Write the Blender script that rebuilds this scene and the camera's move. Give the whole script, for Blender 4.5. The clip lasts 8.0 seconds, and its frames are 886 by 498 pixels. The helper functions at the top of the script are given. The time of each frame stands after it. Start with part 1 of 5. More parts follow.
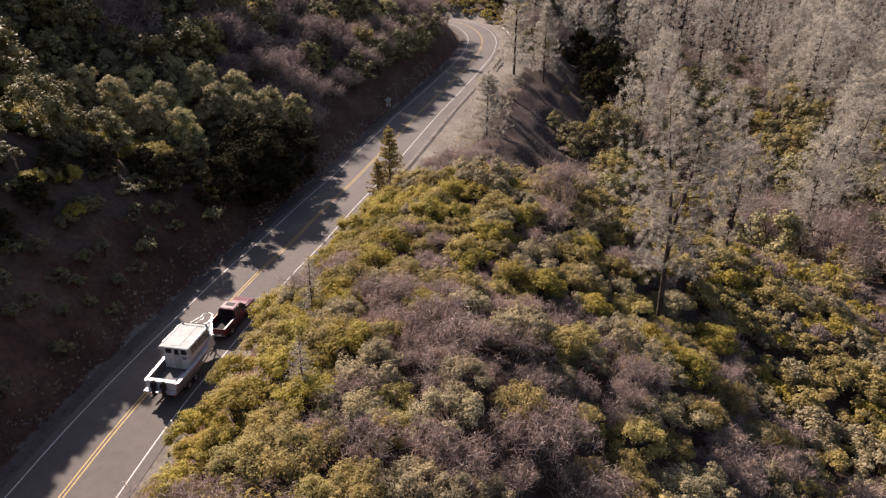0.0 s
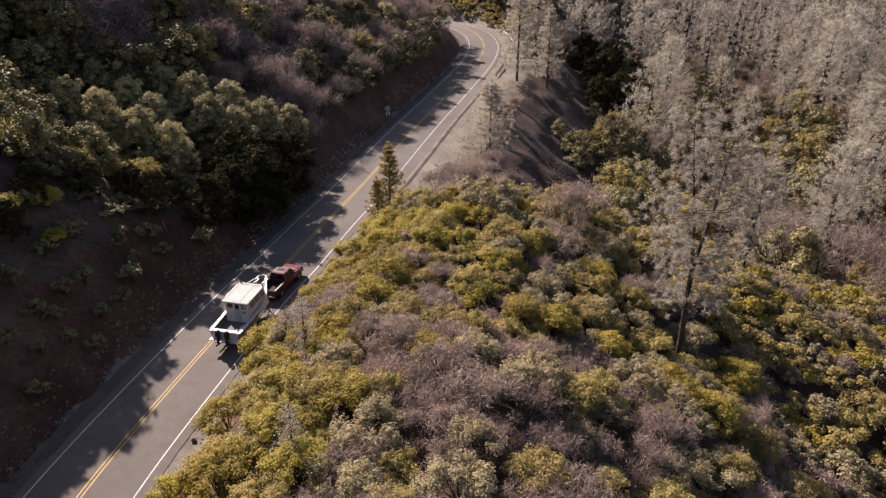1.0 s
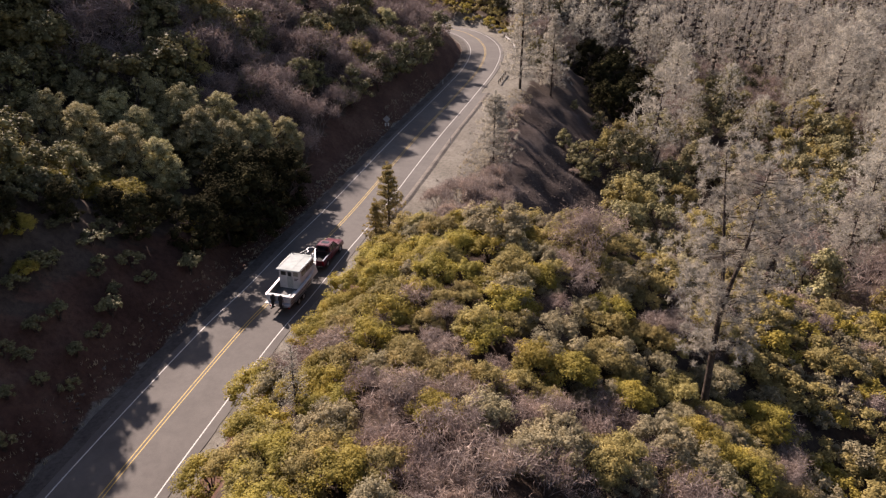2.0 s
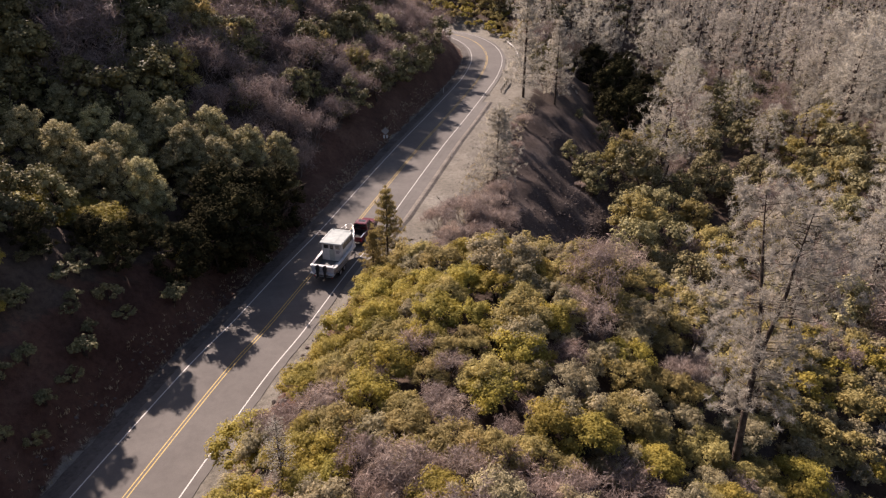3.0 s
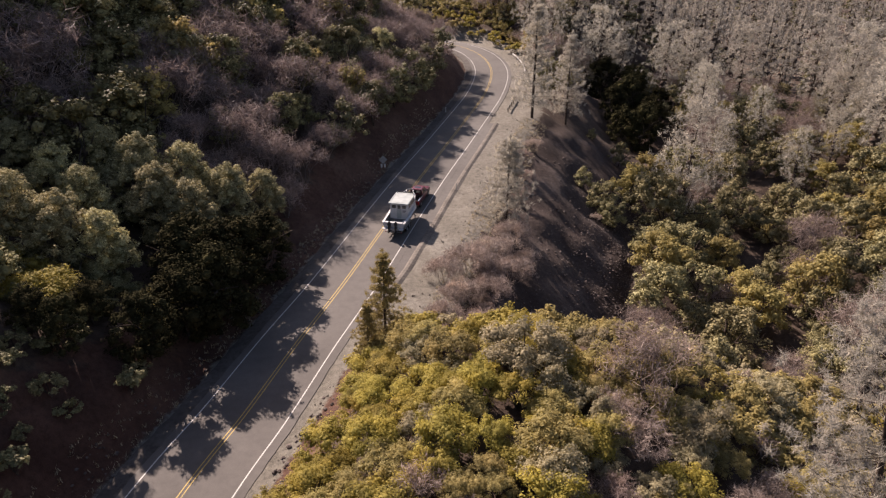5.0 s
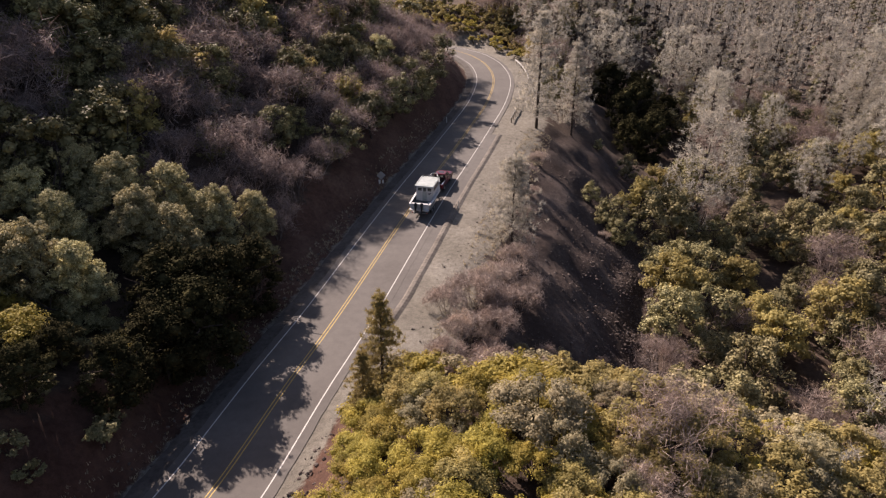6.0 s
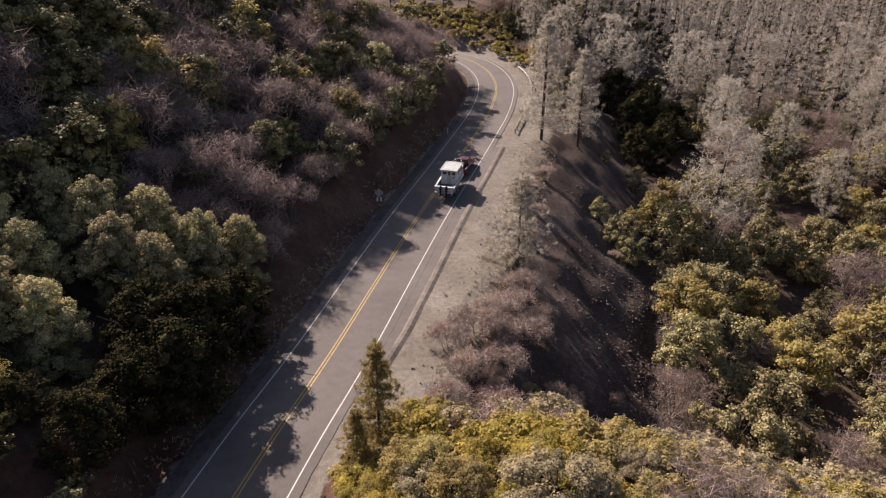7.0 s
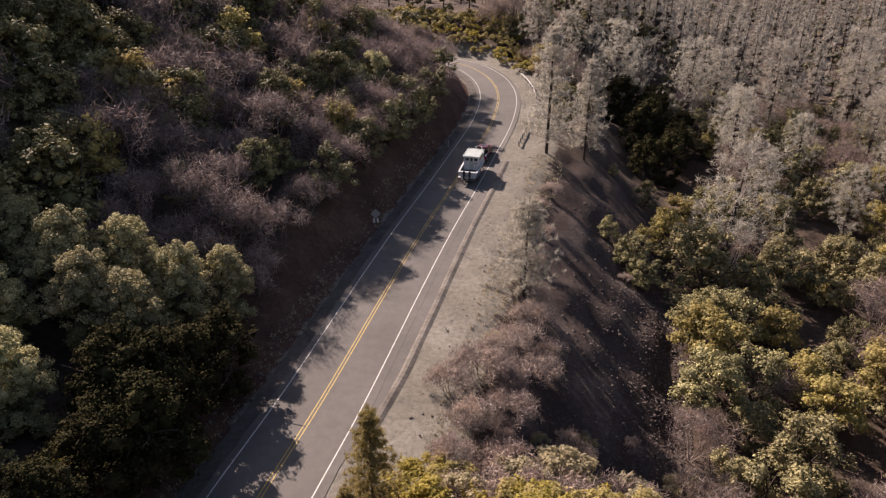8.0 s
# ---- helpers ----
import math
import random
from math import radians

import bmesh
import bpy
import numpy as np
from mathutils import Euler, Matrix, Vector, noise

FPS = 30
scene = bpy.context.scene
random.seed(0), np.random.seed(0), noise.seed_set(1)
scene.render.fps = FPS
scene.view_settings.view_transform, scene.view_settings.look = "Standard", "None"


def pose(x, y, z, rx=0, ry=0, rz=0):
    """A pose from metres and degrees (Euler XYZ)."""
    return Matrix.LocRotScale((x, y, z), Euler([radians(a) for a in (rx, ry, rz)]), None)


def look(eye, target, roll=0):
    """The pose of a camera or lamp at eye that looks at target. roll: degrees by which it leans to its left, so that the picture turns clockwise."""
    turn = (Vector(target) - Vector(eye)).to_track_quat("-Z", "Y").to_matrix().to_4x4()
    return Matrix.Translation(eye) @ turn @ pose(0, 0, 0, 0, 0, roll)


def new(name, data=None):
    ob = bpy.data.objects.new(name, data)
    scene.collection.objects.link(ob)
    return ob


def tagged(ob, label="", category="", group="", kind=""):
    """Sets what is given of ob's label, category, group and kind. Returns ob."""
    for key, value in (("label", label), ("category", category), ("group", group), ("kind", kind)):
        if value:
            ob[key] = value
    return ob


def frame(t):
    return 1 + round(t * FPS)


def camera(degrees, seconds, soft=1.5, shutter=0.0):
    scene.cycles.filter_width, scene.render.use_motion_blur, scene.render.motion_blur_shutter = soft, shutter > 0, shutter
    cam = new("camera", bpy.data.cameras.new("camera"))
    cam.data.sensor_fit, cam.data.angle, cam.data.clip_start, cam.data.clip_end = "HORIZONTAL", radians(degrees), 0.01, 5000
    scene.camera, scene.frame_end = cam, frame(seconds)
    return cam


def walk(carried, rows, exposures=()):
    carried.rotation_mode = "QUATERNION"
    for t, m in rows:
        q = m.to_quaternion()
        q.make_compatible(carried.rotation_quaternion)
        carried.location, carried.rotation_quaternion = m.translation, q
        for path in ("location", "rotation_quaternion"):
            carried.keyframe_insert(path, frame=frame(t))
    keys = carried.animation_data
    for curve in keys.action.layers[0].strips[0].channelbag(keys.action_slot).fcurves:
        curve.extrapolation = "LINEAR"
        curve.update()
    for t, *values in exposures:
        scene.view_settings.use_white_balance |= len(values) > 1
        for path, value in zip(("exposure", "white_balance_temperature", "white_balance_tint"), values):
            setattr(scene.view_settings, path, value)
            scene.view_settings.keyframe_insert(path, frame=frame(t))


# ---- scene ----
cam = camera(66.9, 8.0, 1.25)
METRES, EYE, TILT, LEAN, TURN = 38.4, 32.7, -26.0, 0.0, 0.0
ROWS = [
    (0.0, 0.0000, 0.0000, 0.0000, -0.000, 0.000, 0.000),
    (0.5, -0.0053, 0.0527, 0.0317, -0.041, 0.008, 0.020),
    (1.0, -0.0098, 0.1022, 0.0632, -0.065, -0.008, 0.020),
    (1.5, -0.0151, 0.1582, 0.0980, -0.106, -0.008, 0.020),
    (3.0, -0.0264, 0.3353, 0.2085, -0.212, -0.033, 0.060),
    (3.5, -0.0312, 0.3980, 0.2469, -0.244, -0.033, 0.080),
    (4.0, -0.0359, 0.4624, 0.2861, -0.269, -0.024, 0.110),
    (4.5, -0.0397, 0.5266, 0.3254, -0.285, -0.024, 0.120),
    (6.0, -0.0483, 0.7175, 0.4386, -0.350, -0.033, 0.170),
    (6.5, -0.0508, 0.7824, 0.4762, -0.367, -0.049, 0.190),
    (7.0, -0.0537, 0.8485, 0.5144, -0.391, -0.049, 0.210),
    (7.5, -0.0554, 0.9155, 0.5535, -0.407, -0.049, 0.230),
    (8.0, -0.0560, 0.9844, 0.5940, -0.424, -0.057, 0.250),
]
walk(cam, [(t, pose(0, 0, EYE, TILT, LEAN, TURN) @ pose(METRES * x, METRES * y, METRES * z, 90 + pitch, roll, yaw)) for t, x, y, z, yaw, pitch, roll in ROWS],
     [(0.0, 1.35, 6800, 23.5), (8.0, 1.29, 6800, 23.5)])

# ---- sky and sun ----
SUN_TO = Vector((-0.484, 0.673, 0.559)).normalized()
world = bpy.data.worlds.new("sky")
scene.world = world
world.use_nodes = True
wn, wl = world.node_tree.nodes, world.node_tree.links
sky = wn.new("ShaderNodeTexSky")
sky.sky_type, sky.sun_disc = "NISHITA", False
sky.sun_elevation = math.asin(SUN_TO.z)
sky.sun_rotation = math.atan2(SUN_TO.x, SUN_TO.y)
sky.air_density, sky.dust_density = 1.0, 1.6
wl.new(sky.outputs[0], wn["Background"].inputs[0])
wn["Background"].inputs[1].default_value = 0.055
sun_data = bpy.data.lights.new("sun", "SUN")
sun_data.energy, sun_data.angle, sun_data.color = 4.9, radians(0.6), (1.0, 0.91, 0.80)
sun = new("sun", sun_data)
sun.matrix_world = look(tuple(SUN_TO * 300), (0, 0, 0))

# ---- materials ----
def node_material(name, rough=0.8, spec=0.3):
    m = bpy.data.materials.new(name)
    m.use_nodes = True
    b = m.node_tree.nodes["Principled BSDF"]
    b.inputs["Roughness"].default_value = rough
    b.inputs["Specular IOR Level"].default_value = spec
    return m, m.node_tree.nodes, m.node_tree.links, b


def ramp_node(n, stops):
    r = n.new("ShaderNodeValToRGB")
    e = r.color_ramp.elements
    while len(e) < len(stops):
        e.new(0.5)
    for k, (p, c) in zip(e, stops):
        k.position, k.color = p, (*c, 1)
    return r


def noise_node(n, l, scale, detail=5, rough=0.6, stretch=None, coord="Object"):
    tc = n.new("ShaderNodeTexCoord")
    t = n.new("ShaderNodeTexNoise")
    t.inputs["Scale"].default_value, t.inputs["Detail"].default_value, t.inputs["Roughness"].default_value = scale, detail, rough
    if stretch:
        mp = n.new("ShaderNodeMapping")
        mp.inputs["Scale"].default_value = stretch
        l.new(tc.outputs[coord], mp.inputs[0])
        l.new(mp.outputs[0], t.inputs["Vector"])
    else:
        l.new(tc.outputs[coord], t.inputs["Vector"])
    return t


def mix_node(n, l, fac, a, b, mode="MIX"):
    m = n.new("ShaderNodeMix")
    m.data_type, m.blend_type = "RGBA", mode
    for k, v in ((0, fac), (6, a), (7, b)):
        if hasattr(v, "is_linked"):
            l.new(v, m.inputs[k])
        elif k == 0:
            m.inputs[0].default_value = v
        else:
            m.inputs[k].default_value = (*v, 1)
    return m.outputs[2]


def bump_node(n, l, b, height, strength=0.4, dist=0.05):
    u = n.new("ShaderNodeBump")
    u.inputs["Strength"].default_value, u.inputs["Distance"].default_value = strength, dist
    l.new(height, u.inputs["Height"])
    l.new(u.outputs[0], b.inputs["Normal"])


def earthy(name, dark, mid, light, big=0.15, fine=3.0, rough=0.95, bump=0.6, dist=0.08):
    """Soil, rock and dust: two scales of blotches and a fine grain."""
    m, n, l, b = node_material(name, rough, 0.15)
    t1, t2, t3 = noise_node(n, l, big, 6, 0.65), noise_node(n, l, fine, 8, 0.7), noise_node(n, l, fine * 7, 4, 0.7)
    r1 = ramp_node(n, [(0.34, dark), (0.52, mid), (0.70, light)])
    l.new(t1.outputs[0], r1.inputs[0])
    r2 = ramp_node(n, [(0.30, (0.45, 0.43, 0.42)), (0.5, (0.95, 0.95, 0.95)), (0.72, (1.35, 1.32, 1.28))])
    l.new(t2.outputs[0], r2.inputs[0])
    l.new(mix_node(n, l, 0.8, r1.outputs[0], r2.outputs[0], "MULTIPLY"), b.inputs["Base Color"])
    add = n.new("ShaderNodeMath")
    add.operation = "ADD"
    l.new(t2.outputs[0], add.inputs[0])
    l.new(t3.outputs[0], add.inputs[1])
    bump_node(n, l, b, add.outputs[0], bump, dist)
    return m


def leafy(name, dark, mid, light, through_light=0.25, gloss=0.25, rough=0.64):
    """Foliage: each leaf its own tone, each plant its own tint, some light passing through."""
    m, n, l, b = node_material(name, rough, gloss)
    geo, info = n.new("ShaderNodeNewGeometry"), n.new("ShaderNodeObjectInfo")
    r = ramp_node(n, [(0.0, dark), (0.5, mid), (1.0, light)])
    l.new(geo.outputs["Random Per Island"], r.inputs[0])
    hsv = n.new("ShaderNodeHueSaturation")
    for k, lo, hi in (("Hue", 0.494, 0.509), ("Value", 0.87, 1.16)):
        mr = n.new("ShaderNodeMapRange")
        mr.inputs["To Min"].default_value, mr.inputs["To Max"].default_value = lo, hi
        l.new(info.outputs["Random"], mr.inputs["Value"])
        l.new(mr.outputs[0], hsv.inputs[k])
    patch = n.new("ShaderNodeTexNoise")
    patch.inputs["Scale"].default_value, patch.inputs["Detail"].default_value = 0.55, 3
    l.new(geo.outputs["Position"], patch.inputs["Vector"])
    pr = ramp_node(n, [(0.3, (0.68, 0.70, 0.74)), (0.5, (1, 1, 1)), (0.7, (1.3, 1.24, 1.15))])
    l.new(patch.outputs[0], pr.inputs[0])
    l.new(mix_node(n, l, 1.0, r.outputs[0], pr.outputs[0], "MULTIPLY"), hsv.inputs["Color"])
    l.new(hsv.outputs[0], b.inputs["Base Color"])
    tr = n.new("ShaderNodeBsdfTranslucent")
    l.new(hsv.outputs[0], tr.inputs["Color"])
    mx = n.new("ShaderNodeMixShader")
    mx.inputs[0].default_value = through_light
    l.new(b.outputs[0], mx.inputs[1])
    l.new(tr.outputs[0], mx.inputs[2])
    l.new(mx.outputs[0], n["Material Output"].inputs["Surface"])
    return m


def plain(name, colour, rough=0.5, metal=0.0, spec=0.5, coat=0.0, wear=0.12):
    """Paint, rubber, metal: a plain colour with faint grime at two scales."""
    m, n, l, b = node_material(name, rough, spec)
    b.inputs["Metallic"].default_value = metal
    b.inputs["Coat Weight"].default_value = coat
    t = noise_node(n, l, 2.2, 6, 0.7)
    r = ramp_node(n, [(0.3, tuple(c * (1 - 2 * wear) for c in colour)), (0.6, colour), (0.8, tuple(min(1, c * (1 + wear)) for c in colour))])
    l.new(t.outputs[0], r.inputs[0])
    l.new(r.outputs[0], b.inputs["Base Color"])
    t2 = noise_node(n, l, 25, 3, 0.6)
    mr = n.new("ShaderNodeMapRange")
    mr.inputs["To Min"].default_value, mr.inputs["To Max"].default_value = max(0.02, rough - 0.1), min(1, rough + 0.15)
    l.new(t2.outputs[0], mr.inputs["Value"])
    l.new(mr.outputs[0], b.inputs["Roughness"])
    return m


def land_material():
    """Hillside soil that passes over into red cut-bank earth, pale shoulder dust and stony scree."""
    m, n, l, b = node_material("hillside_soil", 0.95, 0.12)
    t1, t2, t3 = noise_node(n, l, 0.16, 6, 0.65), noise_node(n, l, 2.0, 8, 0.7), noise_node(n, l, 14, 4, 0.7)

    def tones(dark, mid, light):
        r = ramp_node(n, [(0.34, dark), (0.52, mid), (0.70, light)])
        l.new(t1.outputs[0], r.inputs[0])
        return r.outputs[0]

    colour = tones((0.045, 0.031, 0.024), (0.075, 0.054, 0.042), (0.12, 0.09, 0.07))
    for key, kinds in (("scree", ((0.042, 0.030, 0.026), (0.070, 0.052, 0.045), (0.112, 0.088, 0.077))), ("cut", ((0.06, 0.032, 0.024), (0.095, 0.052, 0.038), (0.145, 0.09, 0.066))), ("dust", ((0.140, 0.127, 0.105), (0.182, 0.166, 0.140), (0.226, 0.208, 0.178)))):
        at = n.new("ShaderNodeAttribute")
        at.attribute_name = key
        add = n.new("ShaderNodeMath")
        add.operation = "MULTIPLY_ADD"
        add.inputs[1].default_value, add.inputs[2].default_value = 1.2, -0.6
        l.new(t2.outputs[0], add.inputs[0])
        total = n.new("ShaderNodeMath")
        l.new(at.outputs["Fac"], total.inputs[0])
        l.new(add.outputs[0], total.inputs[1])
        step = n.new("ShaderNodeMapRange")
        step.inputs["From Min"].default_value, step.inputs["From Max"].default_value = 0.35, 0.65
        l.new(total.outputs[0], step.inputs["Value"])
        colour = mix_node(n, l, step.outputs[0], colour, tones(*kinds))
    r2 = ramp_node(n, [(0.30, (0.5, 0.48, 0.47)), (0.5, (0.95, 0.95, 0.95)), (0.72, (1.3, 1.28, 1.24))])
    l.new(t2.outputs[0], r2.inputs[0])
    r3 = ramp_node(n, [(0.36, (0.75, 0.74, 0.73)), (0.62, (1.15, 1.14, 1.12))])
    l.new(t3.outputs[0], r3.inputs[0])
    l.new(mix_node(n, l, 0.7, mix_node(n, l, 0.8, colour, r2.outputs[0], "MULTIPLY"), r3.outputs[0], "MULTIPLY"), b.inputs["Base Color"])
    add = n.new("ShaderNodeMath")
    l.new(t2.outputs[0], add.inputs[0])
    l.new(t3.outputs[0], add.inputs[1])
    bump_node(n, l, b, add.outputs[0], 0.7, 0.12)
    return m


LAND = land_material()
BARK = earthy("bark", (0.035, 0.026, 0.021), (0.07, 0.052, 0.042), (0.12, 0.095, 0.078), 2.0, 9.0)
PALE_BARK = earthy("pale_bark", (0.16, 0.14, 0.125), (0.24, 0.21, 0.19), (0.36, 0.33, 0.30), 2.0, 9.0)
DARK_TWIG = earthy("dark_twig", (0.10, 0.076, 0.068), (0.165, 0.13, 0.116), (0.26, 0.215, 0.195), 1.0, 6.0)
TWIG = earthy("grey_twig", (0.19, 0.146, 0.13), (0.28, 0.225, 0.20), (0.40, 0.34, 0.305), 1.0, 6.0)
ROCK = earthy("rock", (0.07, 0.055, 0.049), (0.115, 0.093, 0.083), (0.18, 0.15, 0.135), 1.0, 6.0)
GOLD = leafy("golden_leaves", (0.22, 0.174, 0.036), (0.305, 0.244, 0.055), (0.395, 0.318, 0.079), 0.44, 0.12)
OLIVE = leafy("olive_leaves", (0.23, 0.184, 0.068), (0.31, 0.252, 0.10), (0.395, 0.325, 0.138), 0.46, 0.1)
SAGE = leafy("sage_leaves", (0.225, 0.19, 0.110), (0.30, 0.256, 0.155), (0.39, 0.335, 0.21), 0.44, 0.14)
OAK = leafy("oak_leaves", (0.10, 0.088, 0.039), (0.165, 0.145, 0.065), (0.25, 0.22, 0.106), 0.16, 0.2)
# near-black copy of the oak leaves: shade put into the colour
SHADED_OAK = leafy("shaded_oak_leaves", (0.014, 0.013, 0.006), (0.028, 0.025, 0.011), (0.052, 0.047, 0.022), 0.04, 0.02, 0.9)
HILL_OAK = leafy("hill_oak_leaves", (0.08, 0.07, 0.032), (0.15, 0.131, 0.06), (0.27, 0.237, 0.117), 0.15, 0.08)
# paler copy of the oak leaves: sunlight on the crowns put into the colour
SUNLIT_OAK = leafy("sunlit_oak_leaves", (0.19, 0.165, 0.078), (0.34, 0.298, 0.15), (0.52, 0.463, 0.258), 0.28, 0.08)
LIVE_OAK = leafy("live_oak_leaves", (0.10, 0.087, 0.040), (0.20, 0.174, 0.082), (0.36, 0.315, 0.17), 0.16, 0.1)
GREY_NEEDLE = leafy("grey_needles", (0.27, 0.248, 0.205), (0.355, 0.328, 0.275), (0.46, 0.428, 0.366), 0.45)
PINE_NEEDLE = leafy("pine_needles", (0.125, 0.093, 0.035), (0.22, 0.163, 0.062), (0.33, 0.25, 0.11), 0.45)
RUST = leafy("rusty_twigs", (0.21, 0.158, 0.132), (0.30, 0.235, 0.202), (0.41, 0.335, 0.295), 0.3)
DUSKY = leafy("dusky_twigs", (0.125, 0.09, 0.081), (0.215, 0.16, 0.146), (0.345, 0.268, 0.246), 0.28)
BROWN = leafy("dry_twigs", (0.155, 0.113, 0.098), (0.25, 0.19, 0.165), (0.38, 0.30, 0.26), 0.3)
FAR_GREY = leafy("far_grey_needles", (0.23, 0.210, 0.178), (0.30, 0.276, 0.235), (0.39, 0.361, 0.310), 0.35)
FAR_GREEN = leafy("far_green_leaves", (0.10, 0.088, 0.038), (0.13, 0.115, 0.05), (0.17, 0.15, 0.07), 0.15)
STRAW = leafy("dry_grass", (0.29, 0.24, 0.155), (0.39, 0.33, 0.225), (0.48, 0.42, 0.30), 0.35)

# ---- road line and ground ----
ROAD = [(-33, -90), (-29, -40), (-26.9, -8), (-26.5, 8), (-26, 20), (-24.85, 32), (-23.3, 43), (-19.6, 60.5), (-17.2, 69), (-14.8, 78.6), (-11.8, 89.6), (-7.3, 108.3),
        (-3.9, 121.5), (-0.2, 134.4), (4.6, 151.6), (7.4, 162), (9.3, 171.5), (10.1, 179), (9.8, 186), (8.4, 193), (5.4, 200.3), (0.8, 206),
        (-6, 210), (-16, 212.5), (-30, 213), (-60, 216), (-110, 226)]
GRADE_Y = [-90, 0, 20, 60, 82, 115, 150, 165, 195, 230]
GRADE_Z = [-3.5, -1.5, -1.2, -0.3, 0.4, 1.3, 3.0, 3.9, 6.5, 7.5]


def spline(points, step):
    """A smooth line through the points, sampled evenly."""
    p = np.array([points[0], *points, points[-1]], float)
    out = []
    for a, b, c, d in zip(p, p[1:], p[2:], p[3:]):
        for u in np.linspace(0, 1, 24, endpoint=False):
            out.append(0.5 * (2 * b + (c - a) * u + (2 * a - 5 * b + 4 * c - d) * u**2 + (3 * b - a - 3 * c + d) * u**3))
    out = np.array(out)
    run = np.r_[0, np.cumsum(np.hypot(*np.diff(out, axis=0).T))]
    at = np.arange(0, run[-1], step)
    return np.stack([np.interp(at, run, out[:, 0]), np.interp(at, run, out[:, 1])], 1)


LINE = spline(ROAD, 1.0)
RUN_Z = np.convolve(np.pad(np.interp(LINE[:, 1], GRADE_Y, GRADE_Z), 12, "edge"), np.ones(25) / 25, "valid")
AHEAD = np.gradient(LINE, axis=0)
AHEAD /= np.linalg.norm(AHEAD, axis=1)[:, None]
RIGHT = np.stack([AHEAD[:, 1], -AHEAD[:, 0]], 1)


def road_at(run, side=0.0):
    """Place and heading (degrees from +y, to the left) on the road at a run along it and a distance to its right."""
    k = np.arange(len(LINE))
    p = np.array([np.interp(run, k, LINE[:, 0]), np.interp(run, k, LINE[:, 1])])
    r = np.array([np.interp(run, k, RIGHT[:, 0]), np.interp(run, k, RIGHT[:, 1])])
    r /= np.hypot(*r)
    p = p + side * r
    return p[0], p[1], float(np.interp(run, k, RUN_Z)), math.degrees(math.atan2(r[1], r[0]))


def run_of_y(y):
    return float(np.interp(y, LINE[:300, 1], np.arange(300)))


def wobble(x, y, scale, seed):
    """Smooth noise between -1 and 1."""
    r = np.random.RandomState(seed)
    out = 0
    for k in range(7):
        a, f, p = r.uniform(0, 6.28), r.uniform(0.6, 1.7) / scale, r.uniform(0, 6.28)
        out = out + np.sin((x * math.cos(a) + y * math.sin(a)) * f * 6.28 + p + 1.3 * np.sin((y * math.cos(a) - x * math.sin(a)) * f * 4 + p))
    return out / 4.2


def smooth(a, b, v):
    u = np.clip((v - a) / (b - a), 0, 1)
    return u * u * (3 - 2 * u)


def road_frame(x, y):
    """Distance to the right of the road's middle line, and the road's height there."""
    x, y = np.asarray(x, float), np.asarray(y, float)
    side, zed = np.empty(x.size), np.empty(x.size)
    xf, yf = x.ravel(), y.ravel()
    for i in range(0, x.size, 4000):
        d2 = (xf[i:i + 4000, None] - LINE[:, 0]) ** 2 + (yf[i:i + 4000, None] - LINE[:, 1]) ** 2
        k = d2.argmin(1)
        off = np.stack([xf[i:i + 4000] - LINE[k, 0], yf[i:i + 4000] - LINE[k, 1]], 1)
        side[i:i + 4000] = np.sqrt(d2[np.arange(len(k)), k]) * np.sign((off * RIGHT[k]).sum(1) + 1e-9)
        zed[i:i + 4000] = RUN_Z[k]
    return side.reshape(x.shape), zed.reshape(x.shape)


